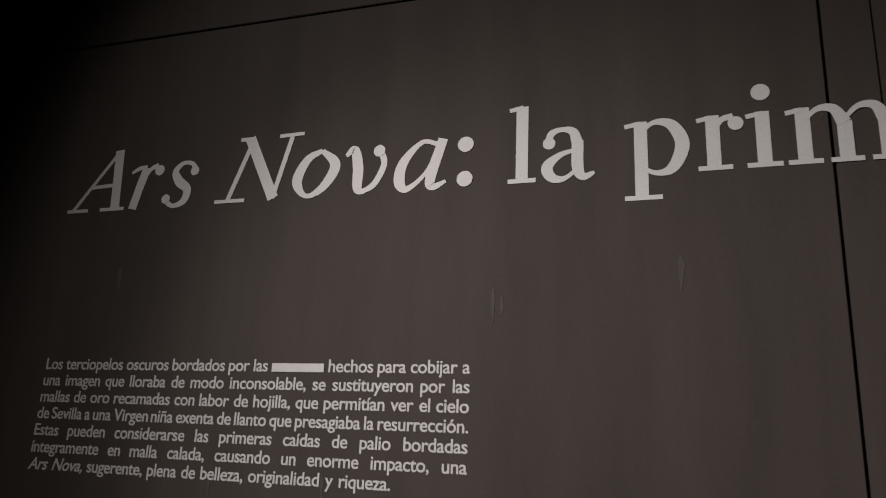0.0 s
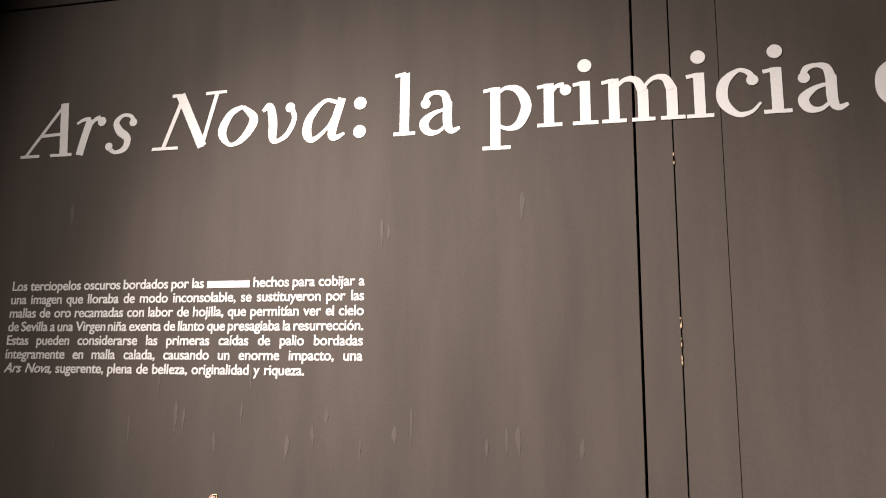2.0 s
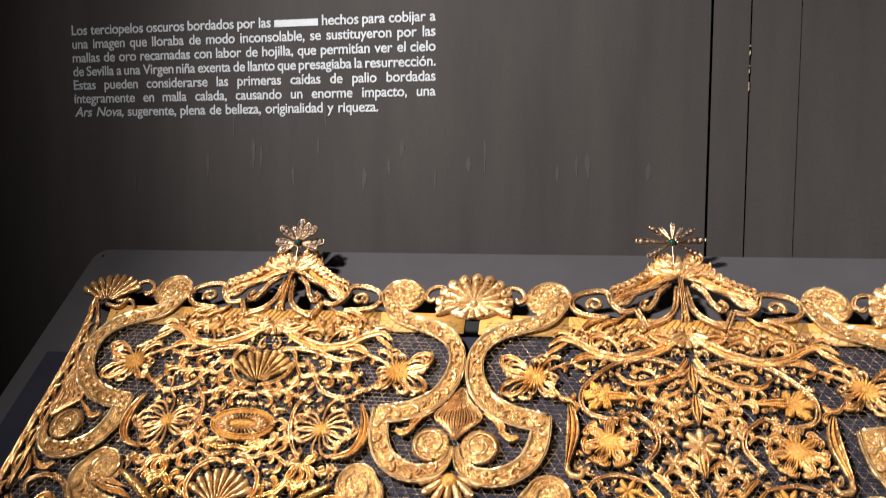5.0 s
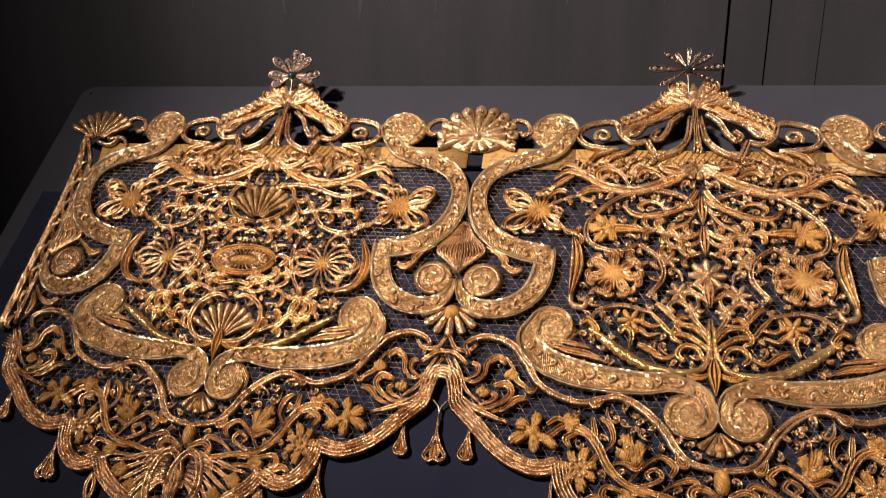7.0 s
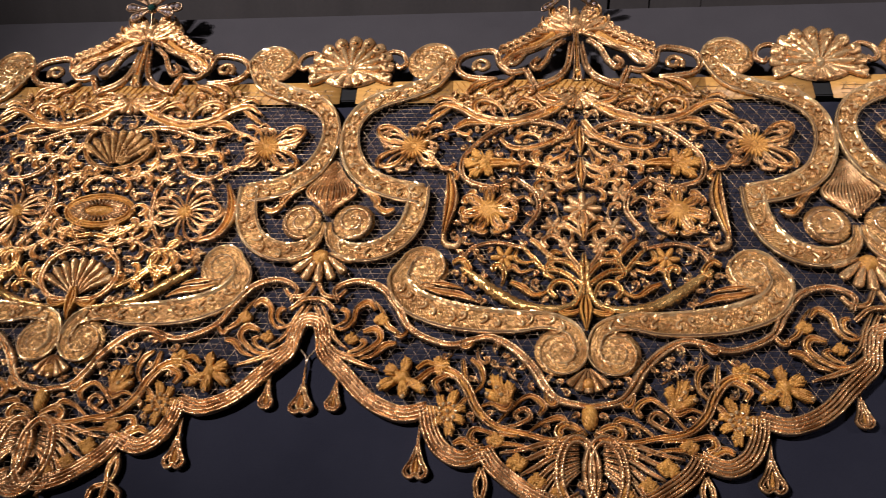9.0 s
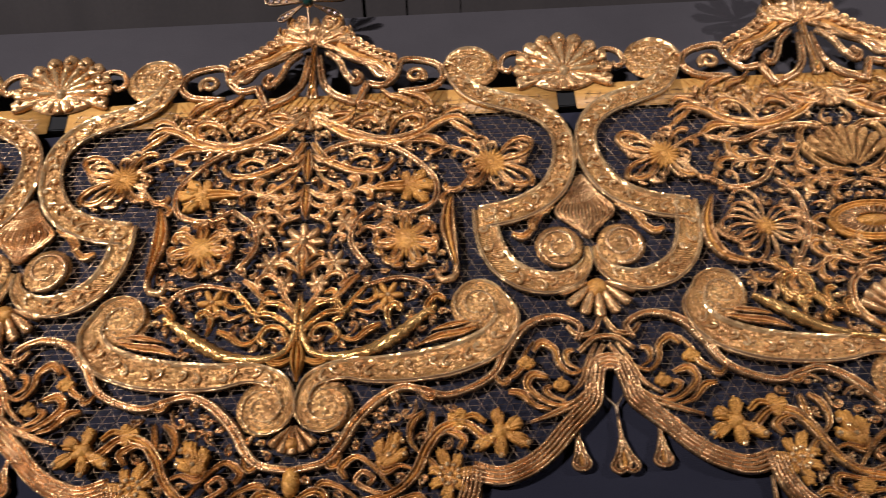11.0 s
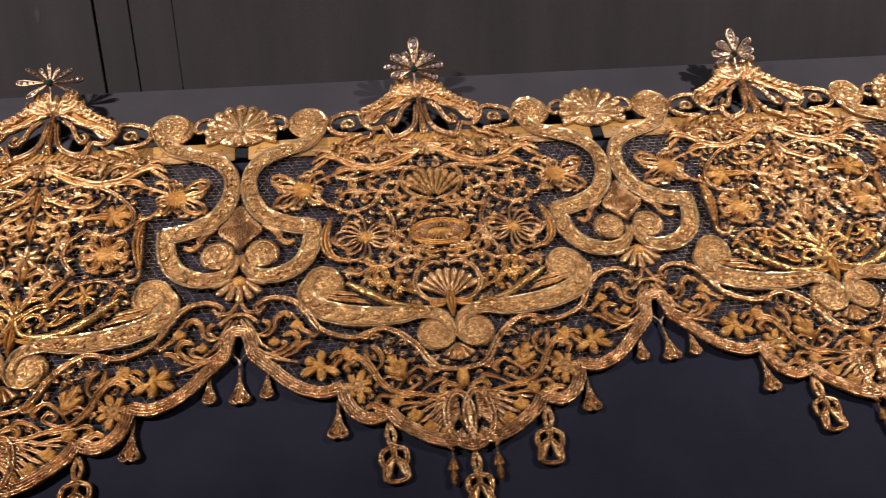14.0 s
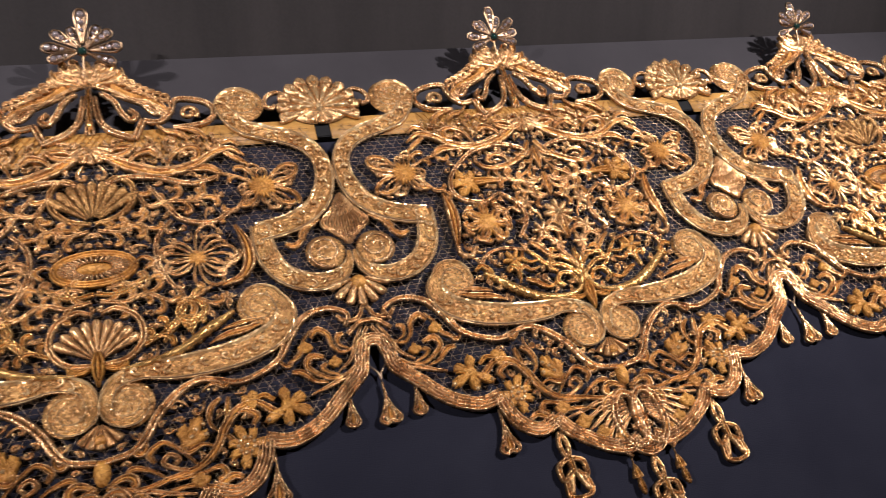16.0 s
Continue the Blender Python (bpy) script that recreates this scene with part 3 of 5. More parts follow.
def low_disc(cx, cy):
    def build(bm, sx):
        dome(bm, cx, cy, 22, 3.6, 0, 26, 3, 0, sx)
        for i in range(22):
            dome(bm, *polar(cx, cy, i * 137.5, min(4 * math.sqrt(i + 1), 18.5)), 1.6, 2, 3.2, 6, 1, 1, sx)
        return bm
    return build


def low_leaf(bm, sx):
    sweep(bm, [(102, -243), (118, -247), (136, -250), (153, -257)], [1.5, 4, 4, 0.6], VEIN, 5, 5, 0, 0, sx)
    sweep(bm, [(108, -238), (124, -240), (140, -244)], [1.2, 3, 0.6], VEIN, 5, 5, 0, 0, sx)
    return bm


def long_cord(bm, sx):
    pts = [(23, -259), (19, -246), (38, -237), (62, -243), (80, -263), (90, -281), (106, -292), (130, -299), (149, -294), (166, -291), (185, -300), (203, -318), (214, -336), (226, -347), (250, -352)]
    sweep(bm, pts, [2.6, 3, 3.6, 4.4, 5, 4.2, 3.8, 3.6, 3.6, 4, 4.6, 5, 4.6, 3.8, 3.6], DOUBLE, 6, 6, 0, 0, sx)
    return bm


def curl(x, y, ang, L, w, turn):
    def build(bm, sx):
        return hook(bm, x, y, ang, L, w, turn, 5, VEIN, 0, 0, sx)
    return build


def pad(x, y, r, q):
    def build(bm, sx):
        return tuft(bm, x, y - q * 0.6, [(60, r * 1.5, 26), (120, r * 1.5, 26), (90, r * 1.8, 18)], 5.5, 1.4, sx, 0, int(x))
    return build


EDGES = [[(-2, -277), (9, -281), (14, -296), (17, -309), (28, -320), (40, -331), (55, -346), (72, -357), (93, -363), (114, -358)], [(113, -356), (117, -375), (127, -391), (144, -399), (164, -392)],
         [(163, -391), (172, -404), (187, -416), (208, -428), (228, -433), (242, -427)]]


def border(i):
    def build(bm, sx):
        return sweep(bm, EDGES[i], 7.8, TRIPLE, 6.5, 6, 0, 0, sx)
    return build


def side_flower(bm, sx):
    for k in range(26):
        a = 360 * k / 26 + 4 * math.sin(1.7 * k)
        toward = 0.5 - 0.5 * math.cos(radians(a))
        x, y = polar(80, -80, a, 10)
        hook(bm, x, y, a, 15 + 17 * toward * (1 if k % 2 else 0.55) + 3 * math.sin(2.1 * k), 1.5, (110 + 30 * (k % 3)) * (1 if (k // 3) % 2 else -1), 4.5, DOUBLE, 0, 0, sx)
    for a, L, c in ((196, 30, 75), (168, 32, -80), (130, 30, 70), (236, 27, -80), (62, 24, -75), (300, 20, 70)):
        x, y = polar(80, -80, a, 12)
        hook(bm, x, y, a, L, 2.7, c, 5.5, VEIN, 0.5, 0, sx)
    for k in range(20):
        a = 18 * k
        sweep(bm, [polar(80, -80, a, 3), polar(80, -80, a, 10), polar(80, -80, a, 14 + 2 * math.sin(2.3 * k))], [1.0, 1.9, 1.0], ROUND, 6, 2, 0.6, 1, sx)
    return dome(bm, 80, -80, 6, 6.5, 0, 12, 3, 1, sx)


def flower_stem(bm, sx):
    vine(bm, [(92, -86), (104, -98), (112, -108), (124, -108)], 2.4, 3, 16, 2.8, 4, sx)
    vine(bm, [(90, -72), (108, -62), (122, -58), (126, -66)], 2.4, 2, 14, 2.8, 4, sx)
    return bm


def garland(bm, sx):
    main = [(246, -12), (227, -30), (205, -43), (178, -51), (150, -45), (127, -30), (109, -25), (94, -35)]
    sweep(bm, main, [2.4, 5.5, 6.5, 6, 5, 4.4, 4, 1.4], VEIN, 6, 5, 0, 0, sx)
    sweep(bm, [(x, y + 8 - 0.9 * k) for k, (x, y) in enumerate(main[1:6])], [1.4, 2.6, 2.8, 2.4, 1], DOUBLE, 5, 5, 0, 0, sx)
    leaf(bm, [(172, -50), (150, -49), (134, -48), (121, -57)], 4.6, sx)
    leaf(bm, [(178, -49), (168, -28), (154, -19), (142, -22), (142, -34), (150, -37)], 3.6, sx, 5.5, 1.4)
    leaf(bm, [(216, -38), (206, -25), (192, -20), (184, -28)], 3.6, sx, 5.5, 1.4)
    leaf(bm, [(128, -30), (118, -18), (106, -14), (99, -20)], 2.8, sx)
    leaf(bm, [(238, -22), (226, -14), (212, -13), (206, -20)], 2.6, sx)
    leaf(bm, [(118, -27), (104, -38), (92, -48)], 3.0, sx)
    return bm


def crest_cord(bm, sx):
    sweep(bm, [(164, 11), (133, 15), (120, 27), (122, 41), (136, 50), (160, 52), (167, 33), (179, 21), (195, 24)], [3, 3.6, 4, 4, 4, 4, 4, 4, 4], DOUBLE, 6, 6, 0, 0, sx)
    sweep(bm, [(195, 25), (200, 13), (206, -2)], [4.2, 4.4, 4.2], DOUBLE, 6.5, 5, 0.3, 0, sx)
    sweep(bm, [(205, -1), (218, 6), (230, 14), (240, 30), (245, 63)], [4.2, 4.4, 4.4, 4.2, 3.6], DOUBLE, 6, 5, 0, 0, sx)
    return bm


def crest_scroll(bm, sx):
    sweep(bm, coil(147, 32, 10, 3, 220, -1.2), 3.0, ROUND, 5, 3, 0, 0, sx)
    leaf(bm, [(164, 12), (152, 8), (140, 3), (132, -8)], 3.2, sx)
    leaf(bm, [(182, 16), (172, 6), (160, 2), (152, -6)], 3.0, sx)
    return bm


def crest_wing(bm, sx):
    sweep(bm, [(246, 94), (228, 82), (208, 65), (186, 55), (166, 35)], [8, 11, 9, 6, 2], VEIN, 5, 6, 0, 0, sx)
    sweep(bm, [(244, 78), (226, 69), (206, 55), (186, 47), (166, 30)], 2.6, DOUBLE, 6, 5, 1, 0, sx)
    for k in range(10):
        s = k / 9
        x, y = 242 - 66 * s, 108 - 52 * s - 8 * math.sin(math.pi * s)
        hook(bm, x, y, 115 + 40 * s, 12 - 3 * s, 2.7, 110, 6, DOUBLE, 2, 0, sx)
        hook(bm, x - 1, y - 8 + 3 * s, 165 + 25 * s, 13 - 4 * s, 2.5, 70, 5, DOUBLE, 3, 0, sx)
    return bm


def crest_curl(bm, sx):
    sweep(bm, [(237, 68), (224, 55), (217, 38), (208, 26), (202, 33), (209, 41)], [3.4, 3.6, 3.8, 4.2, 4, 3.4], DOUBLE, 6, 5, 0, 0, sx)
    sweep(bm, [(226, 66), (206, 56), (188, 46), (176, 32), (170, 30)], [2.5, 4, 3.4, 3, 2], DOUBLE, 5, 5, 0, 0, sx)
    sweep(bm, [(196, 50), (186, 36), (178, 34), (178, 42)], [2.2, 3, 3.4, 2.4], ROUND, 5, 4, 0, 0, sx)
    return bm


def star_flower(bm, sx):
    tuft(bm, 90, -330, [(80, 18, 19), (150, 18, 18), (205, 23, 14), (275, 18, 19), (330, 24, 14)], 6, 1.5, sx, 0, 3)
    for a, r in ((205, 22), (330, 22), (275, 18)):
        dome(bm, *polar(90, -330, a, r), 2.6, 2.2, 4, 7, 2, 1, sx)
    dome(bm, 90, -330, 7, 6.4, 0, 12, 3, 0, sx)
    return bm


def star_bud(bm, sx):
    tuft(bm, 118, -320, [(10, 13, 30), (70, 10, 24), (-50, 10, 24)], 6, 1.7, sx, 0, 4)
    sweep(bm, [(102, -322), (110, -316), (118, -318)], [2.4, 3.2, 2.4], DOUBLE, 5, 4, 0, 0, sx)
    return bm


def arch_spray(bm, sx):
    sweep(bm, [(2, -263), (8, -274), (13, -294), (29, -309), (49, -318), (67, -324)], [2.2, 3, 3.6, 3.4, 2.8, 1.4], DOUBLE, 5, 6, 0, 0, sx)
    sweep(bm, [(8, -262), (16, -276), (24, -294), (38, -306)], [1.4, 2.4, 2.4, 1], DOUBLE, 5, 5, 0, 0, sx)
    leaf(bm, [(29, -308), (44, -312), (58, -305), (67, -295), (62, -286), (50, -289)], 3.6, sx)
    leaf(bm, [(50, -315), (62, -311), (72, -301), (82, -299)], 3.2, sx)
    leaf(bm, [(38, -309), (48, -305), (53, -299), (48, -296)], 2.6, sx)
    leaf(bm, [(14, -280), (30, -287), (40, -278), (42, -266), (52, -259), (59, -266)], 3.4, sx)
    leaf(bm, [(24, -284), (33, -278), (33, -269), (27, -267)], 2.6, sx)
    leaf(bm, [(58, -258), (66, -268), (72, -282), (84, -290)], 2.6, sx)
    return bm


def lower_spray(bm, sx):
    sweep(bm, [(246, -372), (222, -381), (198, -377), (172, -371), (156, -357), (147, -339), (134, -325), (117, -323), (104, -333), (93, -339)], [1.6, 2.6, 3, 3.6, 4.4, 4.8, 4.4, 3.8, 4.2, 1.6], VEIN, 5.5, 5, 0, 0, sx)
    leaf(bm, [(166, -368), (150, -348), (140, -356), (131, -369), (137, -374)], 3.6, sx)
    leaf(bm, [(192, -379), (170, -377), (155, -374), (151, -382), (158, -385)], 3.2, sx)
    sweep(bm, [(178, -372), (190, -369), (201, -362), (196, -355), (188, -360), (192, -365)], [2, 2.4, 2.8, 2.8, 2.6, 2.2], DOUBLE, 5, 4, 0, 0, sx)
    leaf(bm, [(140, -332), (130, -328), (119, -334), (123, -342)], 3.2, sx)
    leaf(bm, [(147, -340), (144, -324), (142, -312)], 2.6, sx)
    leaf(bm, [(156, -356), (168, -352), (180, -356), (186, -348)], 2.8, sx)
    leaf(bm, [(172, -370), (186, -354), (200, -344), (212, -352), (208, -360)], 3.0, sx)
    leaf(bm, [(198, -376), (212, -366), (226, -362), (232, -369)], 2.8, sx)
    leaf(bm, [(150, -346), (160, -334), (158, -320), (149, -312)], 2.8, sx)
    leaf(bm, [(206, -390), (190, -386), (176, -386), (160, -391), (146, -384), (137, -387)], 3.4, sx)
    return bm


def orange_fruit(bm, sx):
    tuft(bm, 182, -352, [(150, 22, 15), (118, 28, 13), (88, 20, 16)], 6, 1.5, sx, 0, 8)
    for x, y in ((172, -338), (166, -334), (176, -344), (164, -344)):
        dome(bm, x, y, 2.4, 2.4, 4.5, 7, 2, 1, sx)
    return bm


def daisy(bm, sx):
    tuft(bm, 131, -360, [(20 + 360 * k / 7, 16 + 4 * (k % 2), 15) for k in range(7)], 4.5, 1.5, sx, 0, 5)
    for k in range(9):
        dome(bm, *polar(131, -360, 40 * k, 7.0), 2.1, 2.2, 4.6, 6, 1, 1, sx)
    dome(bm, 131, -360, 3.0, 7, 0, 8, 2, 1, sx)
    return bm


def ring_fronds(bm, sx):
    loop = [(239 + 15 * math.cos(t), -407 + 28 * math.sin(t)) for t in (2 * math.pi * k / 18 for k in range(19))]
    sweep(bm, loop, 4.6, DOUBLE, 7, 2, 0.8 if sx > 0 else 1.6, 0, sx)
    for k in range(7):
        sweep(bm, [(240, -384 - 3.5 * k), (216 + 2 * k, -383 - 5.5 * k), (196 + 4 * k, -389 - 7.5 * k), (176 + 8.5 * k, -393 - 8.5 * k)], [1.6, 2.8, 2.6, 1.2], DOUBLE, 5, 5, 0, 0, sx)
    return bm


def post(bm, sx):
    sweep(bm, [(118, -113), (122, -132), (122, -152), (117, -186)], [2.0, 6.6, 7.4, 2.4], VEIN, 6, 5, 0, 0, sx)
    sweep(bm, [(117, -184), (119, -195), (130, -198), (134, -190)], [2.6, 3.6, 3.4, 2.4], ROUND, 6, 5, 0, 0, sx)
    return bm


def shell_hook(bm, sx):
    sweep(bm, [(22, 34), (42, 54), (57, 51), (62, 38), (55, 31), (50, 36)], [2, 2.8, 3, 3.2, 3.2, 2.6], DOUBLE, 5, 5, 0, 0, sx)
    sweep(bm, [(16, 18), (36, 20), (46, 8)], [3, 3.2, 2], ROUND, 5, 5, 0, 0, sx)
    return bm


# bay with the oval (A) and bay with the round flower (B)
def b_frame(bm, sx):
    sweep(bm, [(240, -70), (231, -56), (199, -48), (167, -58), (143, -79), (131, -99), (136, -121), (162, -130), (185, -120)], [2.4, 3.4, 3.8, 3.4, 3.4, 3.4, 3.4, 3.2, 2.4], DOUBLE, 6, 6, 0, 0, sx)
    sweep(bm, [(185, -120), (204, -137), (208, -159), (193, -182)], 3.2, DOUBLE, 6, 5, 0.3, 0, sx)
    return bm


def b_leaf(bm, sx):
    tuft(bm, 158, -101, [(178, 25, 15), (222, 24, 15), (136, 23, 15), (88, 15, 20), (272, 15, 20)], 6, 1.5, sx, 0, 6)
    sweep(bm, [(160, -101), (174, -101), (192, -103)], [6, 5, 1], VEIN, 6, 4, 0, 0, sx)
    for a, r in ((170, 16), (215, 14), (130, 13)):
        dome(bm, *polar(158, -101, a, r), 2.0, 2.2, 4.4, 7, 2, 1, sx)
    return bm


def b_flower(bm, sx):
    return bloom(bm, 160, -157, 14, [(a, 23, 3.2, 150 * (1 if k % 2 else -1)) for k, a in enumerate(range(0, 360, 26))], 6, sx)


def ringed(bm, pts, wide, h, sx):
    """A horn wound with wire: rings along its length."""
    path = spline([(p[0], p[1], w) for p, w in zip(pts, wide)], 12)
    sweep(bm, [(p.x, p.y) for p in path], [p.z * (1.0 if k % 4 in (1, 2) else 0.86) for k, p in enumerate(path)], ROUND, h, 1, 0, 0, sx)


def b_low_cord(bm, sx):
    ringed(bm, [(136, -222), (150, -232), (168, -246), (190, -258), (216, -263), (238, -258), (247, -240), (247, -214)], [2.4, 5, 6.6, 6, 4.6, 3.6, 3.2, 2.4], 8, sx)
    sweep(bm, [(128, -218), (136, -214), (144, -224), (138, -230)], [2, 3.6, 3.6, 2], VEIN, 6, 4, 1, 0, sx)
    hook(bm, 174, -240, 70, 26, 3.4, 170, 6, DOUBLE, 1, 0, sx)
    return bm


def b_branch(bm, sx):
    sweep(bm, [(247, -250), (246, -238), (228, -224), (213, -222), (203, -210), (193, -199)], [2, 3, 3.4, 3.2, 3, 1.6], DOUBLE, 6, 5, 0, 0, sx)
    sweep(bm, [(244, -254), (236, -237), (224, -235), (218, -244), (224, -251)], [2, 3, 3.2, 3.4, 2.6], DOUBLE, 6, 5, 0, 0, sx)
    leaf(bm, [(222, -236), (214, -246), (204, -249), (193, -241), (182, -236)], 3.0, sx)
    leaf(bm, [(226, -226), (218, -214), (222, -204), (230, -206)], 2.8, sx)
    leaf(bm, [(206, -214), (194, -216), (186, -210), (188, -202)], 2.6, sx)
    return bm


def b_bough(bm, sx):
    sweep(bm, [(247, -222), (236, -206), (230, -192), (220, -186), (212, -192), (217, -199)], [2.2, 3, 3, 3, 3, 2.4], DOUBLE, 5.5, 5, 0, 0, sx)
    leaf(bm, [(238, -210), (226, -212), (216, -206), (208, -196), (200, -190)], 2.8, sx)
    leaf(bm, [(204, -222), (192, -226), (184, -220), (176, -226)], 2.8, sx)
    leaf(bm, [(234, -198), (240, -184), (234, -174), (226, -176)], 2.6, sx)
    return bm


def b_inner(bm, sx):
    sweep(bm, [(246, -47), (240, -58), (230, -70), (205, -82), (182, -83), (168, -70)], [3.4, 4, 4.4, 4, 3.4, 1.4], VEIN, 5.5, 5, 0, 0, sx)
    leaf(bm, [(246, -66), (236, -88), (222, -98), (210, -104), (205, -94), (212, -88)], 3.2, sx)
    leaf(bm, [(214, -80), (208, -68), (196, -64), (186, -70), (190, -77)], 2.8, sx)
    leaf(bm, [(186, -84), (180, -94), (188, -102), (196, -98)], 2.6, sx)
    leaf(bm, [(240, -90), (236, -106), (228, -114), (220, -110)], 2.6, sx)
    return bm


def b_low_frame(bm, sx):
    sweep(bm, [(196, -200), (168, -194), (146, -200), (138, -214), (146, -228)], 2.6, DOUBLE, 5, 6, 0, 0, sx)
    return bm


def floret(x, y, r):
    def build(bm, sx):
        for k in range(6):
            sweep(bm, [polar(x, y, 60 * k, 2), polar(x, y, 60 * k, r), polar(x, y, 60 * k, r * 1.8)], [1.8, 3.2, 2], ROUND, 5, 3, 0, 0, sx)
        return dome(bm, x, y, 2.8, 6, 0, 8, 2, 1, sx)
    return build


def stems(*rows):
    """A spray of scrolling stems that all leave the middle line."""
    def build(bm, sx):
        for pts, w, n, L, lw in rows:
            vine(bm, pts, w, n, L, lw, 5, sx)
        return bm
    return build


def a_cord(bm, sx):
    sweep(bm, [(236, -60), (220, -53), (189, -55), (152, -68), (127, -62)], [2.4, 3.6, 4.2, 3.8, 2.4], DOUBLE, 6, 6, 0, 0, sx)
    sweep(bm, [(196, -66), (182, -88), (165, -112), (136, -119), (112, -106)], [2.4, 3.2, 3.4, 3.2, 2.2], DOUBLE, 5.5, 6, 0, 0, sx)
    return bm


def a_frame(bm, sx):
    sweep(bm, [(176, -112), (190, -130), (193, -152), (187, -176), (170, -203)], [2.4, 3.2, 3.2, 3.2, 2.2], DOUBLE, 5.5, 6, 0, 0, sx)
    return bm


def a_flower(bm, sx):
    legs = []
    for k, a in enumerate(range(6, 360, 20)):
        up = math.sin(radians(a))
        legs.append((a, (30, 40, 34)[k % 3], 1.9, (105 + 45 * (k % 2)) * (1 if math.cos(radians(a)) * up < 0 else -1) * (-1 if k % 5 == 4 else 1)))
    return bloom(bm, 155, -161, 7, legs, 5.5, sx)


def a_post(bm, sx):
    sweep(bm, [(115, -126), (106, -148), (105, -170), (114, -188), (134, -196)], [1.8, 5.6, 6.6, 4.8, 2], VEIN, 6, 6, 0, 0, sx)
    return bm


def a_twig(bm, sx):
    sweep(bm, [(249, -188), (232, -191), (216, -186), (204, -176)], [3, 3, 2.8, 1.8], DOUBLE, 6, 5, 0, 0, sx)
    sweep(bm, [(230, -190), (224, -182), (226, -174)], [2.4, 2.6, 1.8], DOUBLE, 6, 4, 0, 0, sx)
    return bm


def a_ring(bm, sx):
    sweep(bm, coil(166, -220, 12, 12, 90, 1.0), 3.2, DOUBLE, 6.5, 2, 0.4, 0, sx)
    sweep(bm, [(166, -208), (160, -198), (150, -194)], [2.6, 2.6, 1.6], DOUBLE, 6, 4, 0, 0, sx)
    sweep(bm, [(176, -228), (186, -238), (192, -248)], [2.6, 2.8, 1.8], DOUBLE, 6, 4, 0, 0, sx)
    return bm


def a_low_cord(bm, sx):
    ringed(bm, [(232, -270), (204, -266), (176, -257), (150, -240), (127, -226)], [2.4, 3.8, 5.4, 6.0, 3.0], 8, sx)
    hook(bm, 166, -246, 80, 24, 3.2, 170, 6, DOUBLE, 1, 0, sx)
    return bm


HALF = [("scroll_ribbon", scroll_ribbon, (RIBBON, SPANGLE)), ("scroll_disc", scroll_disc, (RIBBON, SPANGLE)), ("heart_ribbon", heart_ribbon, (RIBBON, SPANGLE)), ("heart_disc", heart_disc, (RIBBON, CORD)),
        ("low_scroll", low_scroll, (RIBBON, SPANGLE)), ("low_disc", low_disc(102, -223), (RIBBON, SPANGLE)), ("low_disc", low_disc(226, -303), (RIBBON, SPANGLE)), ("leaf", low_leaf, (LEAF,)), ("long_cord", long_cord, (CORD,)),
        ("cord_tip", curl(92, -284, -110, 14, 2.6, -150), (CORD,)), ("cord_tip", curl(152, -294, -120, 14, 2.6, -140), (CORD,)), ("cord_tip", curl(214, -338, -95, 16, 2.8, 150), (CORD,)), ("border_cord", border(0), (CORD,)), ("border_cord", border(1), (CORD,)), ("border_cord", border(2), (CORD,)), ("flower", side_flower, (LEAF, SATIN)),
        ("flower_stem", flower_stem, (LEAF,)), ("leaf_garland", garland, (LEAF,)), ("crest_cord", crest_cord, (CORD,)), ("crest_scroll", crest_scroll, (LEAF,)),
        ("crest_wing", crest_wing, (LEAF,)), ("crest_curl", crest_curl, (CORD,)), ("star_flower", star_flower, (SATIN, SPANGLE)), ("bud", star_bud, (SATIN,)), ("leaf_spray", arch_spray, (LEAF,)), ("satin_pad", pad(40, -297, 6, 6), (SATIN,)), ("satin_pad", pad(66, -278, 6.5, 6), (SATIN,)),
        ("leaf_spray", lower_spray, (LEAF,)), ("fruit", orange_fruit, (SATIN, SPANGLE)), ("daisy", daisy, (SATIN, SPANGLE)), ("ring_frond", ring_fronds, (CORD,)), ("satin_pad", pad(172, -385, 7, 6), (SATIN,)), ("satin_pad", pad(190, -404, 8, 5), (SATIN,)), ("satin_pad", pad(206, -417, 7, 6), (SATIN,)), ("satin_pad", pad(224, -424, 6, 5), (SATIN,)), 
        ("shell_hook", shell_hook, (CORD,))]
HALF_A = [("frame_cord", a_cord, (CORD,)), ("frame_cord", a_frame, (CORD,)), ("spider_flower", a_flower, (LEAF, SATIN)), ("scrollwork", stems(([(212, -66), (196, -92), (176, -88), (150, -90), (138, -80)], 2.8, 9, 19, 3.3)), (LEAF,)),
          ("scrollwork", stems(([(246, -116), (226, -120), (208, -112), (196, -122)], 2.6, 7, 17, 3.2)), (LEAF,)),
          ("scrollwork", stems(([(246, -196), (224, -200), (204, -194), (182, -206), (160, -206), (140, -218)], 2.8, 11, 18, 3.2)), (LEAF,)),
          ("scrollwork", stems(([(210, -248), (192, -238), (176, -224), (160, -228)], 2.6, 7, 17, 3.0)), (BRIGHT,)),
          ("scrollwork", stems(([(240, -184), (222, -180), (206, -186), (200, -176)], 2.4, 6, 15, 2.8)), (LEAF,)),
          ("post", a_post, (LEAF,)), ("twig", a_twig, (BRIGHT,)), ("ring_branch", a_ring, (BRIGHT,)), ("horn", a_low_cord, (BRIGHT,))]
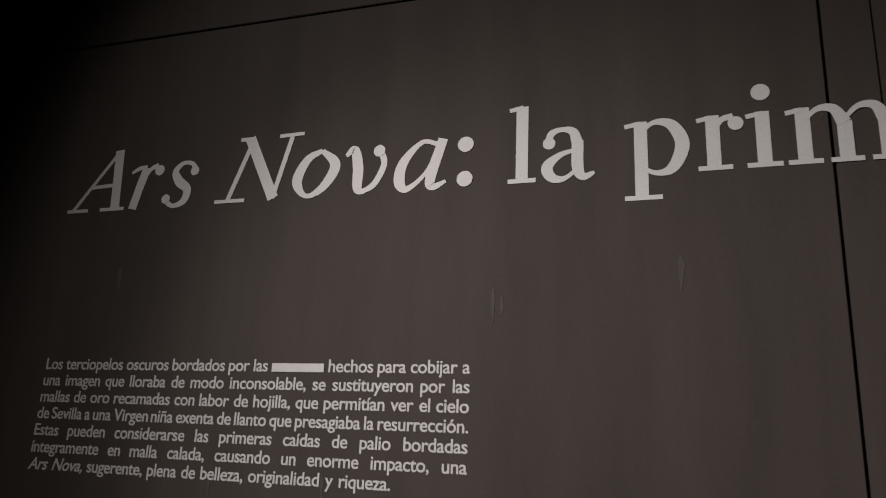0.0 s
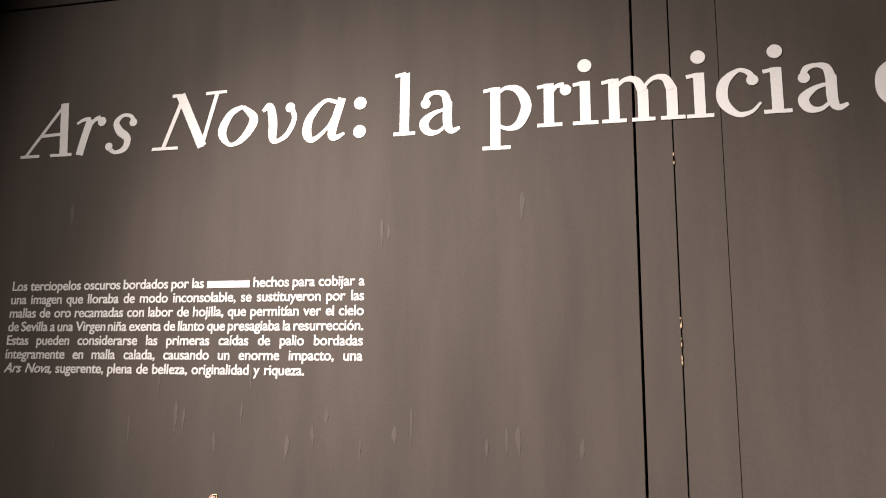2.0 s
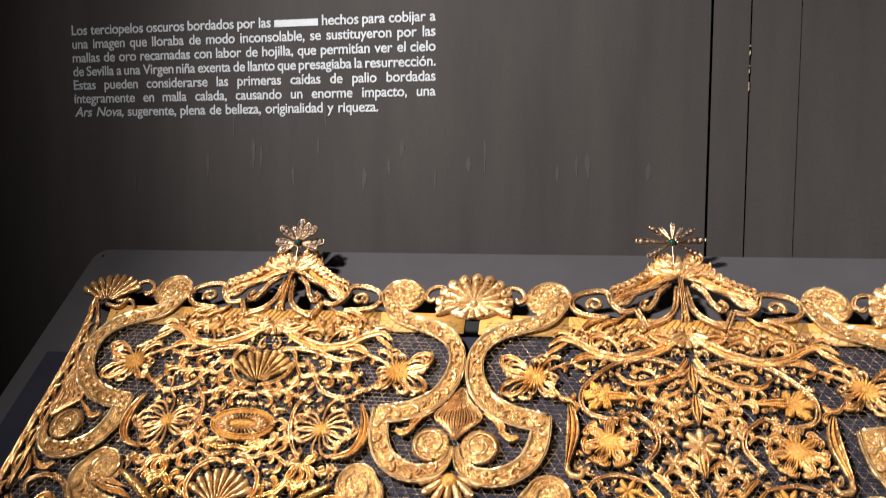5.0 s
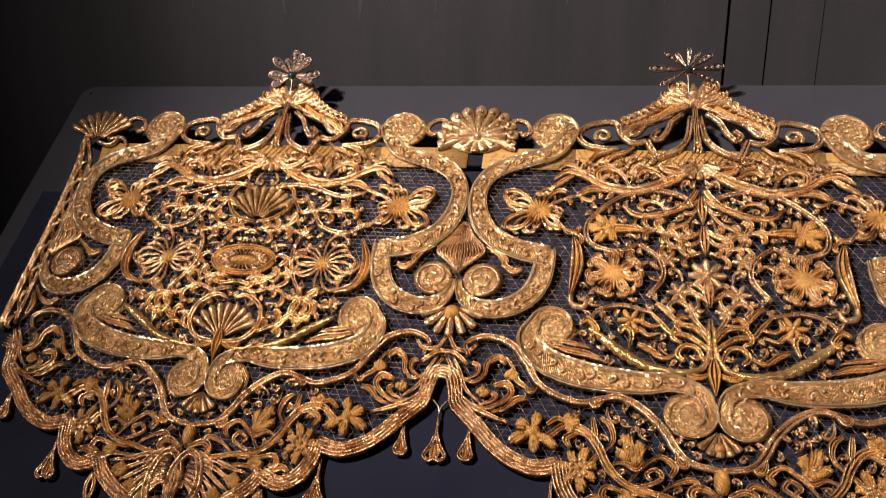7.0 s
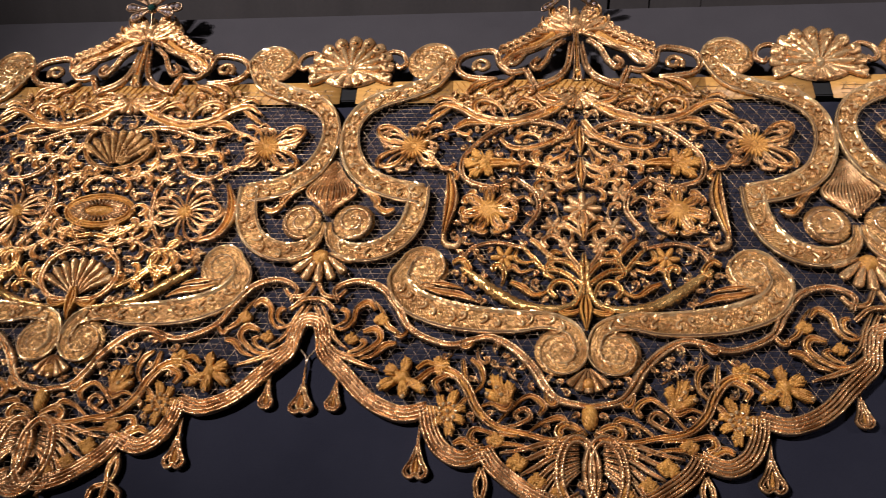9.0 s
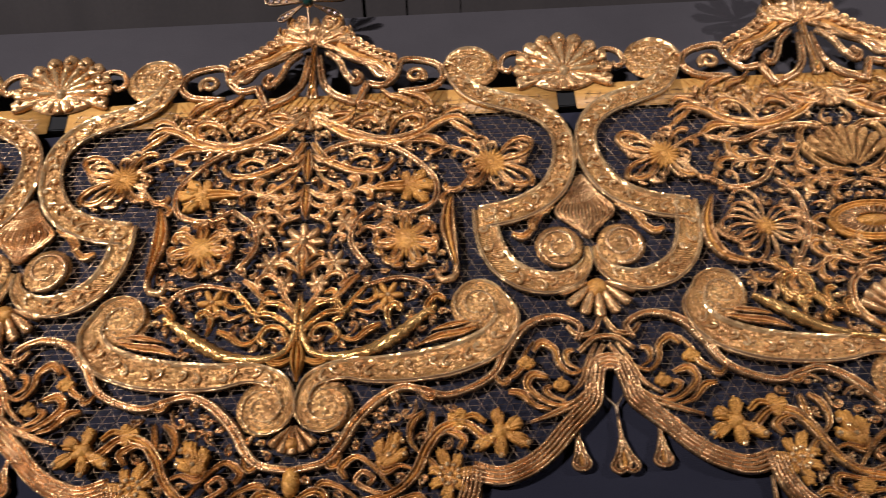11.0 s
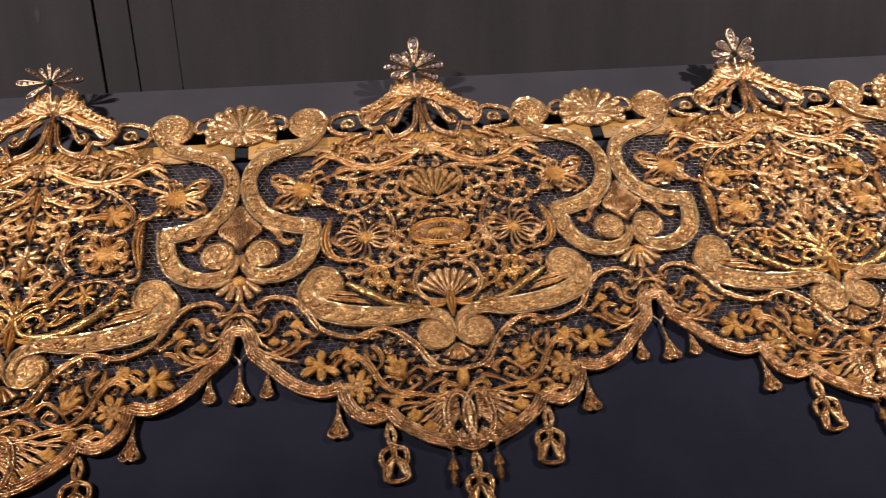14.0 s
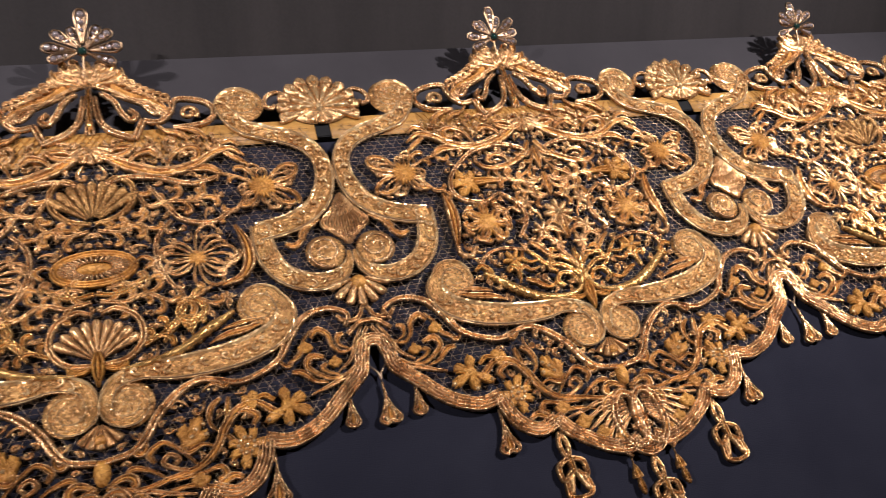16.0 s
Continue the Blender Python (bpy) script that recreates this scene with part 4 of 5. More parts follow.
HALF_B = [("frame_cord", b_frame, (CORD,)), ("satin_leaf", b_leaf, (SATIN, SPANGLE)), ("round_flower", b_flower, (LEAF, SATIN)), 
          ("scrollwork", stems(([(246, -104), (226, -108), (208, -104), (190, -96)], 2.6, 7, 17, 3.2)), (LEAF,)),
          ("tree_branch", b_branch, (BRIGHT,)), ("tree_branch", b_bough, (LEAF,)), ("scroll_leaf", b_inner, (LEAF,)),
          ("scrollwork", stems(([(246, -128), (232, -132), (222, -122), (206, -122)], 2.4, 6, 14, 2.8)), (LEAF,)),
          ("scrollwork", stems(([(204, -150), (194, -142), (182, -146), (172, -140)], 2.2, 5, 13, 2.6)), (LEAF,)),
          ("post", post, (LEAF,)), ("horn", b_low_cord, (BRIGHT,)), ("frame_cord", b_low_frame, (CORD,)),
          ("small_flower", floret(214, -137, 6), (LEAF, SPANGLE)), ("small_flower", floret(222, -176, 6.5), (LEAF, SPANGLE)), ("small_flower", floret(236, -196, 5), (LEAF, SPANGLE)), ("small_flower", floret(176, -210, 7), (SATIN, SPANGLE))]


# motifs on the middle line of a bay (0 is the middle)
def crest_top(bm):
    fan(bm, 0, 70, 4, 34, 12, 168, 9, 6.0, 8)
    for s in (1, -1):
        hook(bm, 8 * s, 70, 90 - 70 * s, 30, 5, 60 * s, 8, VEIN)
        hook(bm, 10 * s, 84, 90 - 60 * s, 24, 4.5, 80 * s, 9, VEIN)
    sweep(bm, [(0, 106), (0, 92), (0, 78)], [4, 7, 6], ROUND, 9, 4)
    for s in (1, -1):
        sweep(bm, [(3 * s, 74), (13 * s, 84), (18 * s, 98), (10 * s, 103)], [3, 3.6, 3.4, 2.6], DOUBLE, 8, 5)
    for k in range(-1, 2):
        dome(bm, 11 * k, 92 - 5 * abs(k), 7.5 - 1.5 * abs(k), 8, 1, 10, 3)
    bmesh.ops.translate(bm, verts=bm.verts, vec=(0, 0.007, 0))
    return bm


def crest_stem(bm):
    sweep(bm, [(0, 76), (0, 50), (0, 30), (0, 10)], [3.2, 3, 3.6, 6], VEIN, 7, 5)
    dome(bm, 0, 20, 5, 8, 0, 10, 2, 1)
    return bm


def crest_bud(bm):
    fan(bm, 0, -8, 3, 24, 200, 340, 7, 4.0, 6)
    for s in (1, -1):
        sweep(bm, [(2 * s, -18), (18 * s, -26), (34 * s, -22), (44 * s, -12)], [3.2, 4.4, 3.6, 2], VEIN, 6, 5)
    return bm


def low_diamond(bm):
    sweep(bm, [(0, -248), (0, -262), (0, -282)], [2, 6.5, 1], VEIN, 7, 5)
    for s in (1, -1):
        hook(bm, 3 * s, -262, -90 + 60 * s, 20, 3, 100 * s, 5, VEIN)
    return bm


def low_bud(bm):
    fan(bm, 0, -316, 2, 24, 225, 315, 5, 5.4, 6)
    dome(bm, 0, -332, 6, 7, 0, 10, 2, 1)
    return bm


def fleur(bm):
    dome(bm, 0, -360, 7, 6.5, 0, 12, 3, 1, 1, 12)
    for s in (1, -1):
        hook(bm, 3 * s, -376, 90 - 50 * s, 26, 3.8, 140 * -s, 5, VEIN)
        hook(bm, 4 * s, -378, 90 - 95 * s, 30, 3.4, -60 * s, 5, VEIN)
    return bm


def tip_border(bm):
    return sweep(bm, [(-15, -426), (-11, -436), (0, -440), (11, -436), (15, -426)], 7.0, TRIPLE, 6.5, 6)


def a_shell(bm):
    fan(bm, 0, -106, 8, 50, 38, 142, 9, 4.8, 7)
    for s in (1, -1):
        sweep(bm, [(2 * s, -108), (22 * s, -102), (37 * s, -86), (39 * s, -64), (26 * s, -52), (14 * s, -57)], [2.4, 3.4, 3.6, 3.4, 3.2, 2.4], DOUBLE, 6, 6)
        leaf(bm, [(6 * s, -104), (18 * s, -114), (34 * s, -112), (44 * s, -120)], 3.0, 1)
    return bm


def a_oval(bm):
    sweep(bm, [(36 * math.cos(t), -160 + 17 * math.sin(t)) for t in (2 * math.pi * k / 16 for k in range(17))], 4.2, VEIN, 5, 2, 0, 0)
    for k in range(34):
        t = 2 * math.pi * k / 34
        q = [(r * 33 * math.cos(t), -160 + r * 14 * math.sin(t)) for r in (0.5, 0.75, 0.98)]
        sweep(bm, q, [0.9, 1.3, 0.8], ROUND, 6.5, 2, 0.4, 1)
    dome(bm, 0, -160, 18, 7.0, 0, 20, 3, 0, 1, 6.5)
    for s in (1, -1):
        leaf(bm, [(34 * s, -160), (44 * s, -153), (53 * s, -159), (45 * s, -167)], 3.0, 1, 5, 1.2, 0, 1)
    return bm


def a_heart(bm):
    fan(bm, 0, -258, 5, 42, 32, 148, 9, 4.6, 7)
    for s in (1, -1):
        sweep(bm, [(3 * s, -262), (26 * s, -258), (40 * s, -240), (36 * s, -218), (18 * s, -206), (4 * s, -210)], [2.5, 3.6, 3.8, 3.6, 3.2, 2.4], DOUBLE, 6.5, 6)
    return bm


def b_centre(bm):
    for k in range(8):
        sweep(bm, [polar(0, -155, 45 * k, 4), polar(0, -155, 45 * k, 11), polar(0, -155, 45 * k, 18)], [2, 4.6, 3], ROUND, 6, 4)
    dome(bm, 0, -155, 5.5, 8, 0, 12, 3, 1)
    return bm


def plume(y, d):
    def build(bm):
        sweep(bm, [(0, y), (0, y + 18 * d), (0, y + 34 * d)], [3, 6.2, 1.2], VEIN, 6, 5)
        for s in (1, -1):
            hook(bm, 2 * s, y + 4 * d, 90 * d + 45 * s * -d, 24, 3.2, 110 * s * -d, 5, VEIN)
            hook(bm, 2 * s, y + 12 * d, 90 * d + 30 * s * -d, 18, 2.6, 90 * s * -d, 5, VEIN)
        return bm
    return build


def b_trunk(bm):
    sweep(bm, [(0, -205), (0, -228), (0, -250)], [2.5, 4, 2.5], DOUBLE, 6.5, 5)
    for s in (1, -1):
        sweep(bm, [(1 * s, -232), (14 * s, -216), (30 * s, -214), (36 * s, -226), (28 * s, -232)], [2.2, 3, 3, 2.8, 2.2], DOUBLE, 6, 5)
    return bm


MIDDLE = [("crest_top", crest_top, (LEAF,)), ("crest_stem", crest_stem, (CORD, BRIGHT)), ("crest_bud", crest_bud, (LEAF,)), ("low_diamond", low_diamond, (SATIN,)), ("low_bud", low_bud, (LEAF, SATIN)),
          ("fleur", fleur, (LEAF, SATIN)), ("border_cord", tip_border, (CORD,))]
MIDDLE_A = [("heart_shell", a_shell, (RIBBON,)), ("oval_medallion", a_oval, (SATIN, CORD)), ("heart_shell", a_heart, (LEAF,))]
MIDDLE_B = [("small_flower", b_centre, (LEAF, SPANGLE)), ("plume", plume(-56, -1), (LEAF,)), ("plume", plume(-96, -1), (LEAF,)), ("plume", plume(-190, 1), (LEAF,)), ("trunk", b_trunk, (BRIGHT,))]


# motifs on a joint between two bays
def top_shell(bm):
    dome(bm, 0, 34, 40, 5, 0, 30, 3, 0, 1, 30)
    fan(bm, 0, 26, 8, 48, -14, 194, 11, 8.6, 7.5, 1, 0.06)
    fan(bm, 0, 26, 4, 34, 2, 178, 9, 3.6, 9.5, 1, 0.0, 1, 1)
    fan(bm, 0, 26, 4, 22, 205, 335, 5, 6.0, 6.5)
    dome(bm, 0, 26, 7, 10, 0, 12, 3, 1)
    for k in range(11):
        dome(bm, *polar(0, 26, -14 + 20.8 * k, 40), 3.0, 3, 7.0, 8, 2, 1)
    return bm


def fan_shell(bm):
    for k in range(9):
        s = (k - 4) / 4
        sweep(bm, [(1.5 * s, -98), (12 * s, -118), (24 * s, -138 + 4 * s * s), (19 * s, -152 + 8 * s * s), (7 * s, -164 + 12 * s * s)], [0.8, 1.9, 3.0, 2.6, 1.6], DOUBLE, 6.2 - 1.2 * abs(s), 5)
    return bm


def joint_leaf(sx):
    def build(bm):
        leaf(bm, [(27, -130), (40, -140), (50, -154), (58, -160), (67, -157)], 3.4, sx)
        return leaf(bm, [(32, -136), (44, -140), (50, -148), (46, -154)], 2.4, sx)
    return build


def joint_bud(bm):
    fan(bm, 0, -205, 8, 34, 197, 343, 7, 4.6, 6)
    dome(bm, 0, -212, 9, 8, 0, 14, 3, 1)
    return bm


def joint_knot(bm):
    for s in (1, -1):
        sweep(bm, [(2 * s, -240), (9 * s, -252), (22 * s, -254), (30 * s, -246)], [2.4, 3, 3, 2], DOUBLE, 5, 5)
    sweep(bm, [(-22, -268), (-10, -258), (0, -256), (10, -258), (22, -268)], 2.8, DOUBLE, 5.5, 5)
    return bm


JOINT = [("top_shell", top_shell, (LEAF, SPANGLE)), ("fan_shell", fan_shell, (LEAF,)), ("leaf", joint_leaf(1), (LEAF,)), ("leaf", joint_leaf(-1), (LEAF,)), ("bud", joint_bud, (LEAF, SATIN)), ("knot", joint_knot, (LEAF,))]


# hanging drops: built with the top at (0, 0)
def tear(bm, L, w, heart=False):
    sweep(bm, [(0, 0), (0, -L * 0.35), (0, -L * 0.55)], [1.0, 1.8, 2.2], DOUBLE, 4, 4, -3)
    k = -L * 0.40
    loop = [(0, k), (-w * 0.45, -L * 0.68), (-w, -L * 0.88), (-w * 0.55, -L * 0.99), (0, -L * (0.94 if heart else 1.0)), (w * 0.55, -L * 0.99), (w, -L * 0.88), (w * 0.45, -L * 0.68), (0, k)]
    sweep(bm, loop, 2.4, DOUBLE, 5, 5, -3)
    sweep(bm, [(0, -L * 0.60), (0, -L * 0.80), (0, -L * 0.95)], [1.2, w * 0.62, w * 0.4], VEIN, 3.2, 4, -3, 1)
    return bm


def filigree(bm, L, w):
    sweep(bm, [(0, 0), (-w * 0.32, -L * 0.2), (0, -L * 0.42), (w * 0.32, -L * 0.2), (0, 0)], 2.6, DOUBLE, 5, 5, -3)
    sweep(bm, [(0, -L * 0.4), (-w, -L * 0.5), (-w * 0.9, -L * 0.72), (0, -L * 0.6), (w * 0.9, -L * 0.72), (w, -L * 0.5), (0, -L * 0.4)], 3.2, DOUBLE, 5, 5, -3)
    sweep(bm, [(-w * 0.8, -L * 0.7), (-w * 0.9, -L * 0.94), (0, -L), (w * 0.9, -L * 0.94), (w * 0.8, -L * 0.7)], 3.0, DOUBLE, 5, 5, -3)
    sweep(bm, [(-w * 0.7, -L * 0.92), (0, -L * 0.62), (w * 0.7, -L * 0.92)], 2.6, ROUND, 4.6, 5, -2.8)
    sweep(bm, [(0, -L * 0.36), (0, -L * 0.5), (0, -L * 0.68)], [1.5, 3.6, 1.5], VEIN, 5.5, 4, -3)
    return bm


def arrow(bm, L):
    sweep(bm, [(0, 0), (0, -L * 0.4)], 0.7, ROUND, 2, 2, -2)
    sweep(bm, [(0, -L * 0.25), (0, -L * 0.55), (0, -L * 0.6)], [1, 6, 2], VEIN, 4, 4, -3)
    sweep(bm, [(0, -L * 0.58), (0, -L * 0.8), (0, -L)], [1.5, 3.6, 1.2], VEIN, 4, 4, -3)
    return bm


def wire(bm):
    sweep(bm, [(-9, -303), (-3, -309), (0, -313), (1, -321)], 0.9, ROUND, 1.4, 4, -2)
    sweep(bm, [(10, -302), (5, -309), (2, -313), (1, -321)], 0.9, ROUND, 1.4, 4, -2)
    return bm


def mesh_once(store, key, name, build, mats):
    if key not in store:
        bm = bmesh.new()
        build(bm)
        mats = list(mats) if isinstance(mats, (list, tuple)) else [mats]
        store[key] = mesh_of(name, bm, (mats + mats[-1:])[:2] + [SATIN, GROOVE_SHADE])
        store[key].shade_smooth()
    return store[key]


def filler(kind):
    """Small curls that fill what the larger motifs of a bay leave open."""
    def build(bm, sx):
        tmp = bmesh.new()
        COVER.clear()
        for name, make, mats in HALF + (HALF_A if kind == "A" else HALF_B):
            make(tmp, 1)
        taken = list(COVER)
        COVER.clear()
        for name, make, mats in MIDDLE + (MIDDLE_A if kind == "A" else MIDDLE_B):
            make(tmp)
        taken += [(250 + x, y, r) for x, y, r in COVER] + [(250 - x, y, r) for x, y, r in COVER]
        tmp.free()
        arr = np.array(taken)
        dice = random.Random(5 if kind == "A" else 6)
        for k in range(3600):
            x, y = dice.uniform(112, 248), dice.uniform(-436, -4)
            if -268 < y < -30 and x < 126 or -300 < y < -262 or (y < -300 and (x < 126 or y < low_edge(x) + 10)):
                continue
            free = float((np.hypot(arr[:, 0] - x, arr[:, 1] - y) - arr[:, 2]).min())
            if free < 3.3:
                continue
            r = min(free, 9.0)
            turn = dice.choice((-1, 1))
            a = dice.uniform(0, 360)
            sx0, sy0 = polar(x, y, a + 180, r * 0.9)
            hook(bm, sx0, sy0, a - 40 * turn, r * 2.9, max(1.25, r * 0.27), 230 * turn, 4.2, VEIN, 0, 0, sx, 3)
            dome(bm, x, y, 1.5, 1.6, 2.6, 6, 2, 1, sx)
            arr = np.vstack([arr, [[x, y, r * 1.05]]])
        COVER.clear()
        return bm
    return build


STORE = {}
LOW = [(p[0], p[1]) for e in EDGES for p in e if p[0] >= 0] + [(250, -432)]


def low_edge(a):
    """Lower edge of the net at a mm from the joint."""
    for (x0, y0), (x1, y1) in zip(LOW, LOW[1:]):
        if x0 <= a <= x1 and x1 > x0:
            return y0 + (y1 - y0) * (a - x0) / (x1 - x0)
    return -272 if a < 12 else -438


def inside(x, y):
    a = min(x, 500 - x)
    if y > 4 or y < low_edge(a) + 2:
        return False
    return not (a < 17 and y > -64) and not (a < 7 and y < -262)


def net_threads(bm):
    """Threads of the ground net of one bay, 0 to 500 mm."""
    for dx, dy, gap, w, z in ((0.52, 0.854, 9.4, 0.21, -0.8), (-0.52, 0.854, 9.4, 0.22, -1.1), (1.0, 0.0, 5.4, 0.17, -1.5)):
        nx, ny = -dy, dx
        for k in range(-90, 160):
            ox, oy = (nx * gap * k, ny * gap * k)
            if dy == 0.0:
                ox, oy = 0.0, -gap * k
            run = None
            for i in range(-480, 640):
                s = i * 2.0
                x, y = ox + dx * s, oy + dy * s
                ok = 0 <= x <= 500 and inside(x, y)
                if ok and run is None:
                    run = (x, y)
                if not ok and run is not None:
                    last = (x - 2 * dx, y - 2 * dy)
                    if math.hypot(last[0] - run[0], last[1] - run[1]) > 5:
                        c = [(run[0] + nx * w, run[1] + ny * w, z), (run[0] - nx * w, run[1] - ny * w, z), (last[0] - nx * w, last[1] - ny * w, z), (last[0] + nx * w, last[1] + ny * w, z)]
                        m = [((c[0][j] + c[1][j]) / 2) for j in (0, 1)], [((c[2][j] + c[3][j]) / 2) for j in (0, 1)]
                        v = [bm.verts.new((p[0] * 0.001, p[1] * 0.001, p[2] * 0.001)) for p in c]
                        t = [bm.verts.new((q[0] * 0.001, q[1] * 0.001, (z + 0.45) * 0.001)) for q in m]
                        bm.faces.new((v[0], t[0], t[1], v[3]))
                        bm.faces.new((t[0], v[1], v[2], t[1]))
                        bm.faces.new((v[3], v[2], v[1], v[0]))
                    run = None
    return bm


def gold_band(bm):
    box(bm, (0.009, -0.017, -0.0030), (0.116, 0.014, -0.0018), 0.0004)
    box(bm, (0.116, -0.027, -0.0030), (0.384, 0.014, -0.0018), 0.0004)
    box(bm, (0.384, -0.017, -0.0030), (0.491, 0.014, -0.0018), 0.0004)
    return bm


def band_lattice(bm):
    for s in (1, -1):
        for k in range(-4, 72):
            x0 = 13 + k * 7.0
            p, q = ((x0, -25), (x0 + 24, 12)) if s > 0 else ((x0 + 24, -25), (x0, 12))
            if min(p[0], q[0]) > 114 and max(p[0], q[0]) < 386:
                sweep(bm, [p, q], 0.6, ROUND, 1.3, 1, -1.7 + 0.2 * s)
    return bm


def sewn(name, me, panel, x=0.0, y=0.0, turn=0.0, label=""):
    ob = new(name, me)
    ob.parent = panel
    ob.location = (x, y, 0)
    ob.rotation_euler = (0, 0, radians(turn))
    return tagged(ob, label)


rnd = random.Random(11)
panels = []
for bay in range(BAYS):
    panel = new("net_panel", mesh_once(STORE, "net", "net_panel", net_threads, NETM))
    panel.parent = valance
    panel.location = (bay * P, 0, 0)
    tagged(panel, "fine gilt net ground")
    panels.append(panel)
    sewn("gold_band", mesh_once(STORE, "band", "gold_band", gold_band, BAND), panel, label="plain gold lame band")
    tagged(sewn("band_lattice", mesh_once(STORE, "lat", "band_lattice", band_lattice, [SATIN]), panel), "lattice of gold cords over the band", kind="stuff")
    kind = "A" if bay % 2 == 0 else "B"
    for i, (name, build, mats) in enumerate(HALF + (HALF_A if kind == "A" else HALF_B)):
        for sx in (1, -1):
            me = mesh_once(STORE, (kind if i >= len(HALF) else "", i, sx), name, lambda bm, f=build, s=sx: f(bm, s), list(mats))
            sewn(name, me, panel, 0.0 if sx > 0 else P)
    for sx in (1, -1):
        ob = sewn("tendril_filling", mesh_once(STORE, ("f", kind, sx), "tendril_filling", lambda bm, s=sx, k=kind: filler(k)(bm, s), [LEAF, SPANGLE]), panel, 0.0 if sx > 0 else P)
        tagged(ob, "small curling gold tendrils filling the gaps", kind="stuff")
    for i, (name, build, mats) in enumerate(MIDDLE + (MIDDLE_A if kind == "A" else MIDDLE_B)):
        sewn(name, mesh_once(STORE, ("m", kind if i >= len(MIDDLE) else "", i), name, build, list(mats)), panel, P / 2)
    if bay:
        for i, (name, build, mats) in enumerate(JOINT):
            sewn(name, mesh_once(STORE, ("j", i), name, build, list(mats)), panel)
        sewn("wire", mesh_once(STORE, "wire", "wire", wire, [NETM]), panel)
        sewn("pendant", mesh_once(STORE, "drop0", "pendant", lambda bm: tear(bm, 42, 9.5, True), [CORD, SPANGLE]), panel, 0.001, -0.322, rnd.uniform(-3, 3), "gold heart-shaped drop")
    small = mesh_once(STORE, "drop1", "pendant", lambda bm: tear(bm, 36, 5.6), [CORD, LEAF])
    heart = mesh_once(STORE, "drop2", "pendant", lambda bm: tear(bm, 44, 9, True), [CORD, LEAF])
    fili = mesh_once(STORE, "drop3", "pendant", lambda bm: filigree(bm, 64, 13), [LEAF])
    arr = mesh_once(STORE, "drop4", "pendant", lambda bm: arrow(bm, 40), [RIBBON])
    big = mesh_once(STORE, "drop5", "pendant", lambda bm: filigree(bm, 58, 12), [LEAF])
    for sx in (1, -1):
        o = 0.0 if sx > 0 else P
        sewn("pendant", small, panel, o + sx * 0.032, -0.324, rnd.uniform(-4, 4), "small gold teardrop")
        sewn("pendant", heart, panel, o + sx * 0.108, -0.371, rnd.uniform(-4, 4), "gold heart-shaped drop")
        sewn("pendant", fili, panel, o + sx * 0.161, -0.405, sx * 3 + rnd.uniform(-5, 5), "open gold filigree drop")
        sewn("pendant", arr, panel, o + sx * 0.226, -0.440, rnd.uniform(-5, 5), "small arrow-shaped gold drop")
    sewn("pendant", big, panel, P / 2, -0.447, rnd.uniform(-5, 5), "open gold filigree drop")


# the two finished ends
def end_strip(bm, sx):
    sweep(bm, [(-14, 24), (-14, -40), (-15, -120), (-17, -200), (-18, -262)], 4.2, TRIPLE, 6, 6, 0, 0, sx)
    sweep(bm, [(2, -20), (0, -80), (-1, -140), (-2, -200), (-2, -255)], 2.6, DOUBLE, 5, 6, 0, 0, sx)
    sweep(bm, [(-14, 18), (-7, 8), (0, -20)], 2.6, DOUBLE, 5, 5, 0, 0, sx)
    for k in range(15):
        y, s = -22 - 16 * k, 1 if k % 2 else -1
        leaf(bm, [(-7 - 3 * s, y), (-7 + 2 * s, y - 5), (-6 + 4 * s, y - 12), (-7, y - 15)], 2.6, sx)
    return bm


def end_fan(bm, sx):
    for k in range(5):
        s = k / 4
        sweep(bm, [(4 + 1.5 * s, -98), (4 + 12 * s, -118), (4 + 26 * s, -138 + 4 * s * s), (4 + 20 * s, -152 + 8 * s * s), (4 + 7 * s, -164 + 12 * s * s)], [0.8, 1.9, 3.0, 2.6, 1.6], DOUBLE, 6.2 - 1.2 * s, 5, 0, 0, sx)
    return bm


def end_leaf(pts):
    def build(bm, sx):
        return leaf(bm, pts, 3.4, sx)
    return build


END_LEAVES = [end_leaf([(30, -138), (46, -152), (56, -160), (67, -157)]), end_leaf([(6, -60), (14, -76), (12, -90), (4, -96)]),
              end_leaf([(4, -206), (16, -222), (30, -228), (40, -222)]), end_leaf([(4, -214), (10, -230), (8, -244)])]


def corner_shell(bm, sx):
    fan(bm, 2, 14, 8, 50, 38, 150, 9, 5.4, 8, sx)
    sweep(bm, [(-9, 22), (-14, 32), (-8, 36)], [3, 3.4, 2.6], ROUND, 6, 5, 0, 0, sx)
    sweep(bm, [(4, 12), (24, 8), (32, 22)], [3, 3.4, 2], ROUND, 6, 5, 0, 0, sx)
    return bm


for bay, sx, o in ((0, 1, 0.0), (BAYS - 1, -1, P)):
    sewn("end_strip", mesh_once(STORE, ("e", sx), "end_strip", lambda bm, s=sx: end_strip(bm, s), [LEAF]), panels[bay], o)
    sewn("fan_shell", mesh_once(STORE, ("h", sx), "fan_shell", lambda bm, s=sx: end_fan(bm, s), [LEAF]), panels[bay], o)
    for i, build in enumerate(END_LEAVES):
        sewn("leaf", mesh_once(STORE, ("l", i, sx), "leaf", lambda bm, s=sx, f=build: f(bm, s), [LEAF]), panels[bay], o)
    sewn("corner_shell", mesh_once(STORE, ("c", sx), "corner_shell", lambda bm, s=sx: corner_shell(bm, s), [LEAF]), panels[bay], o)

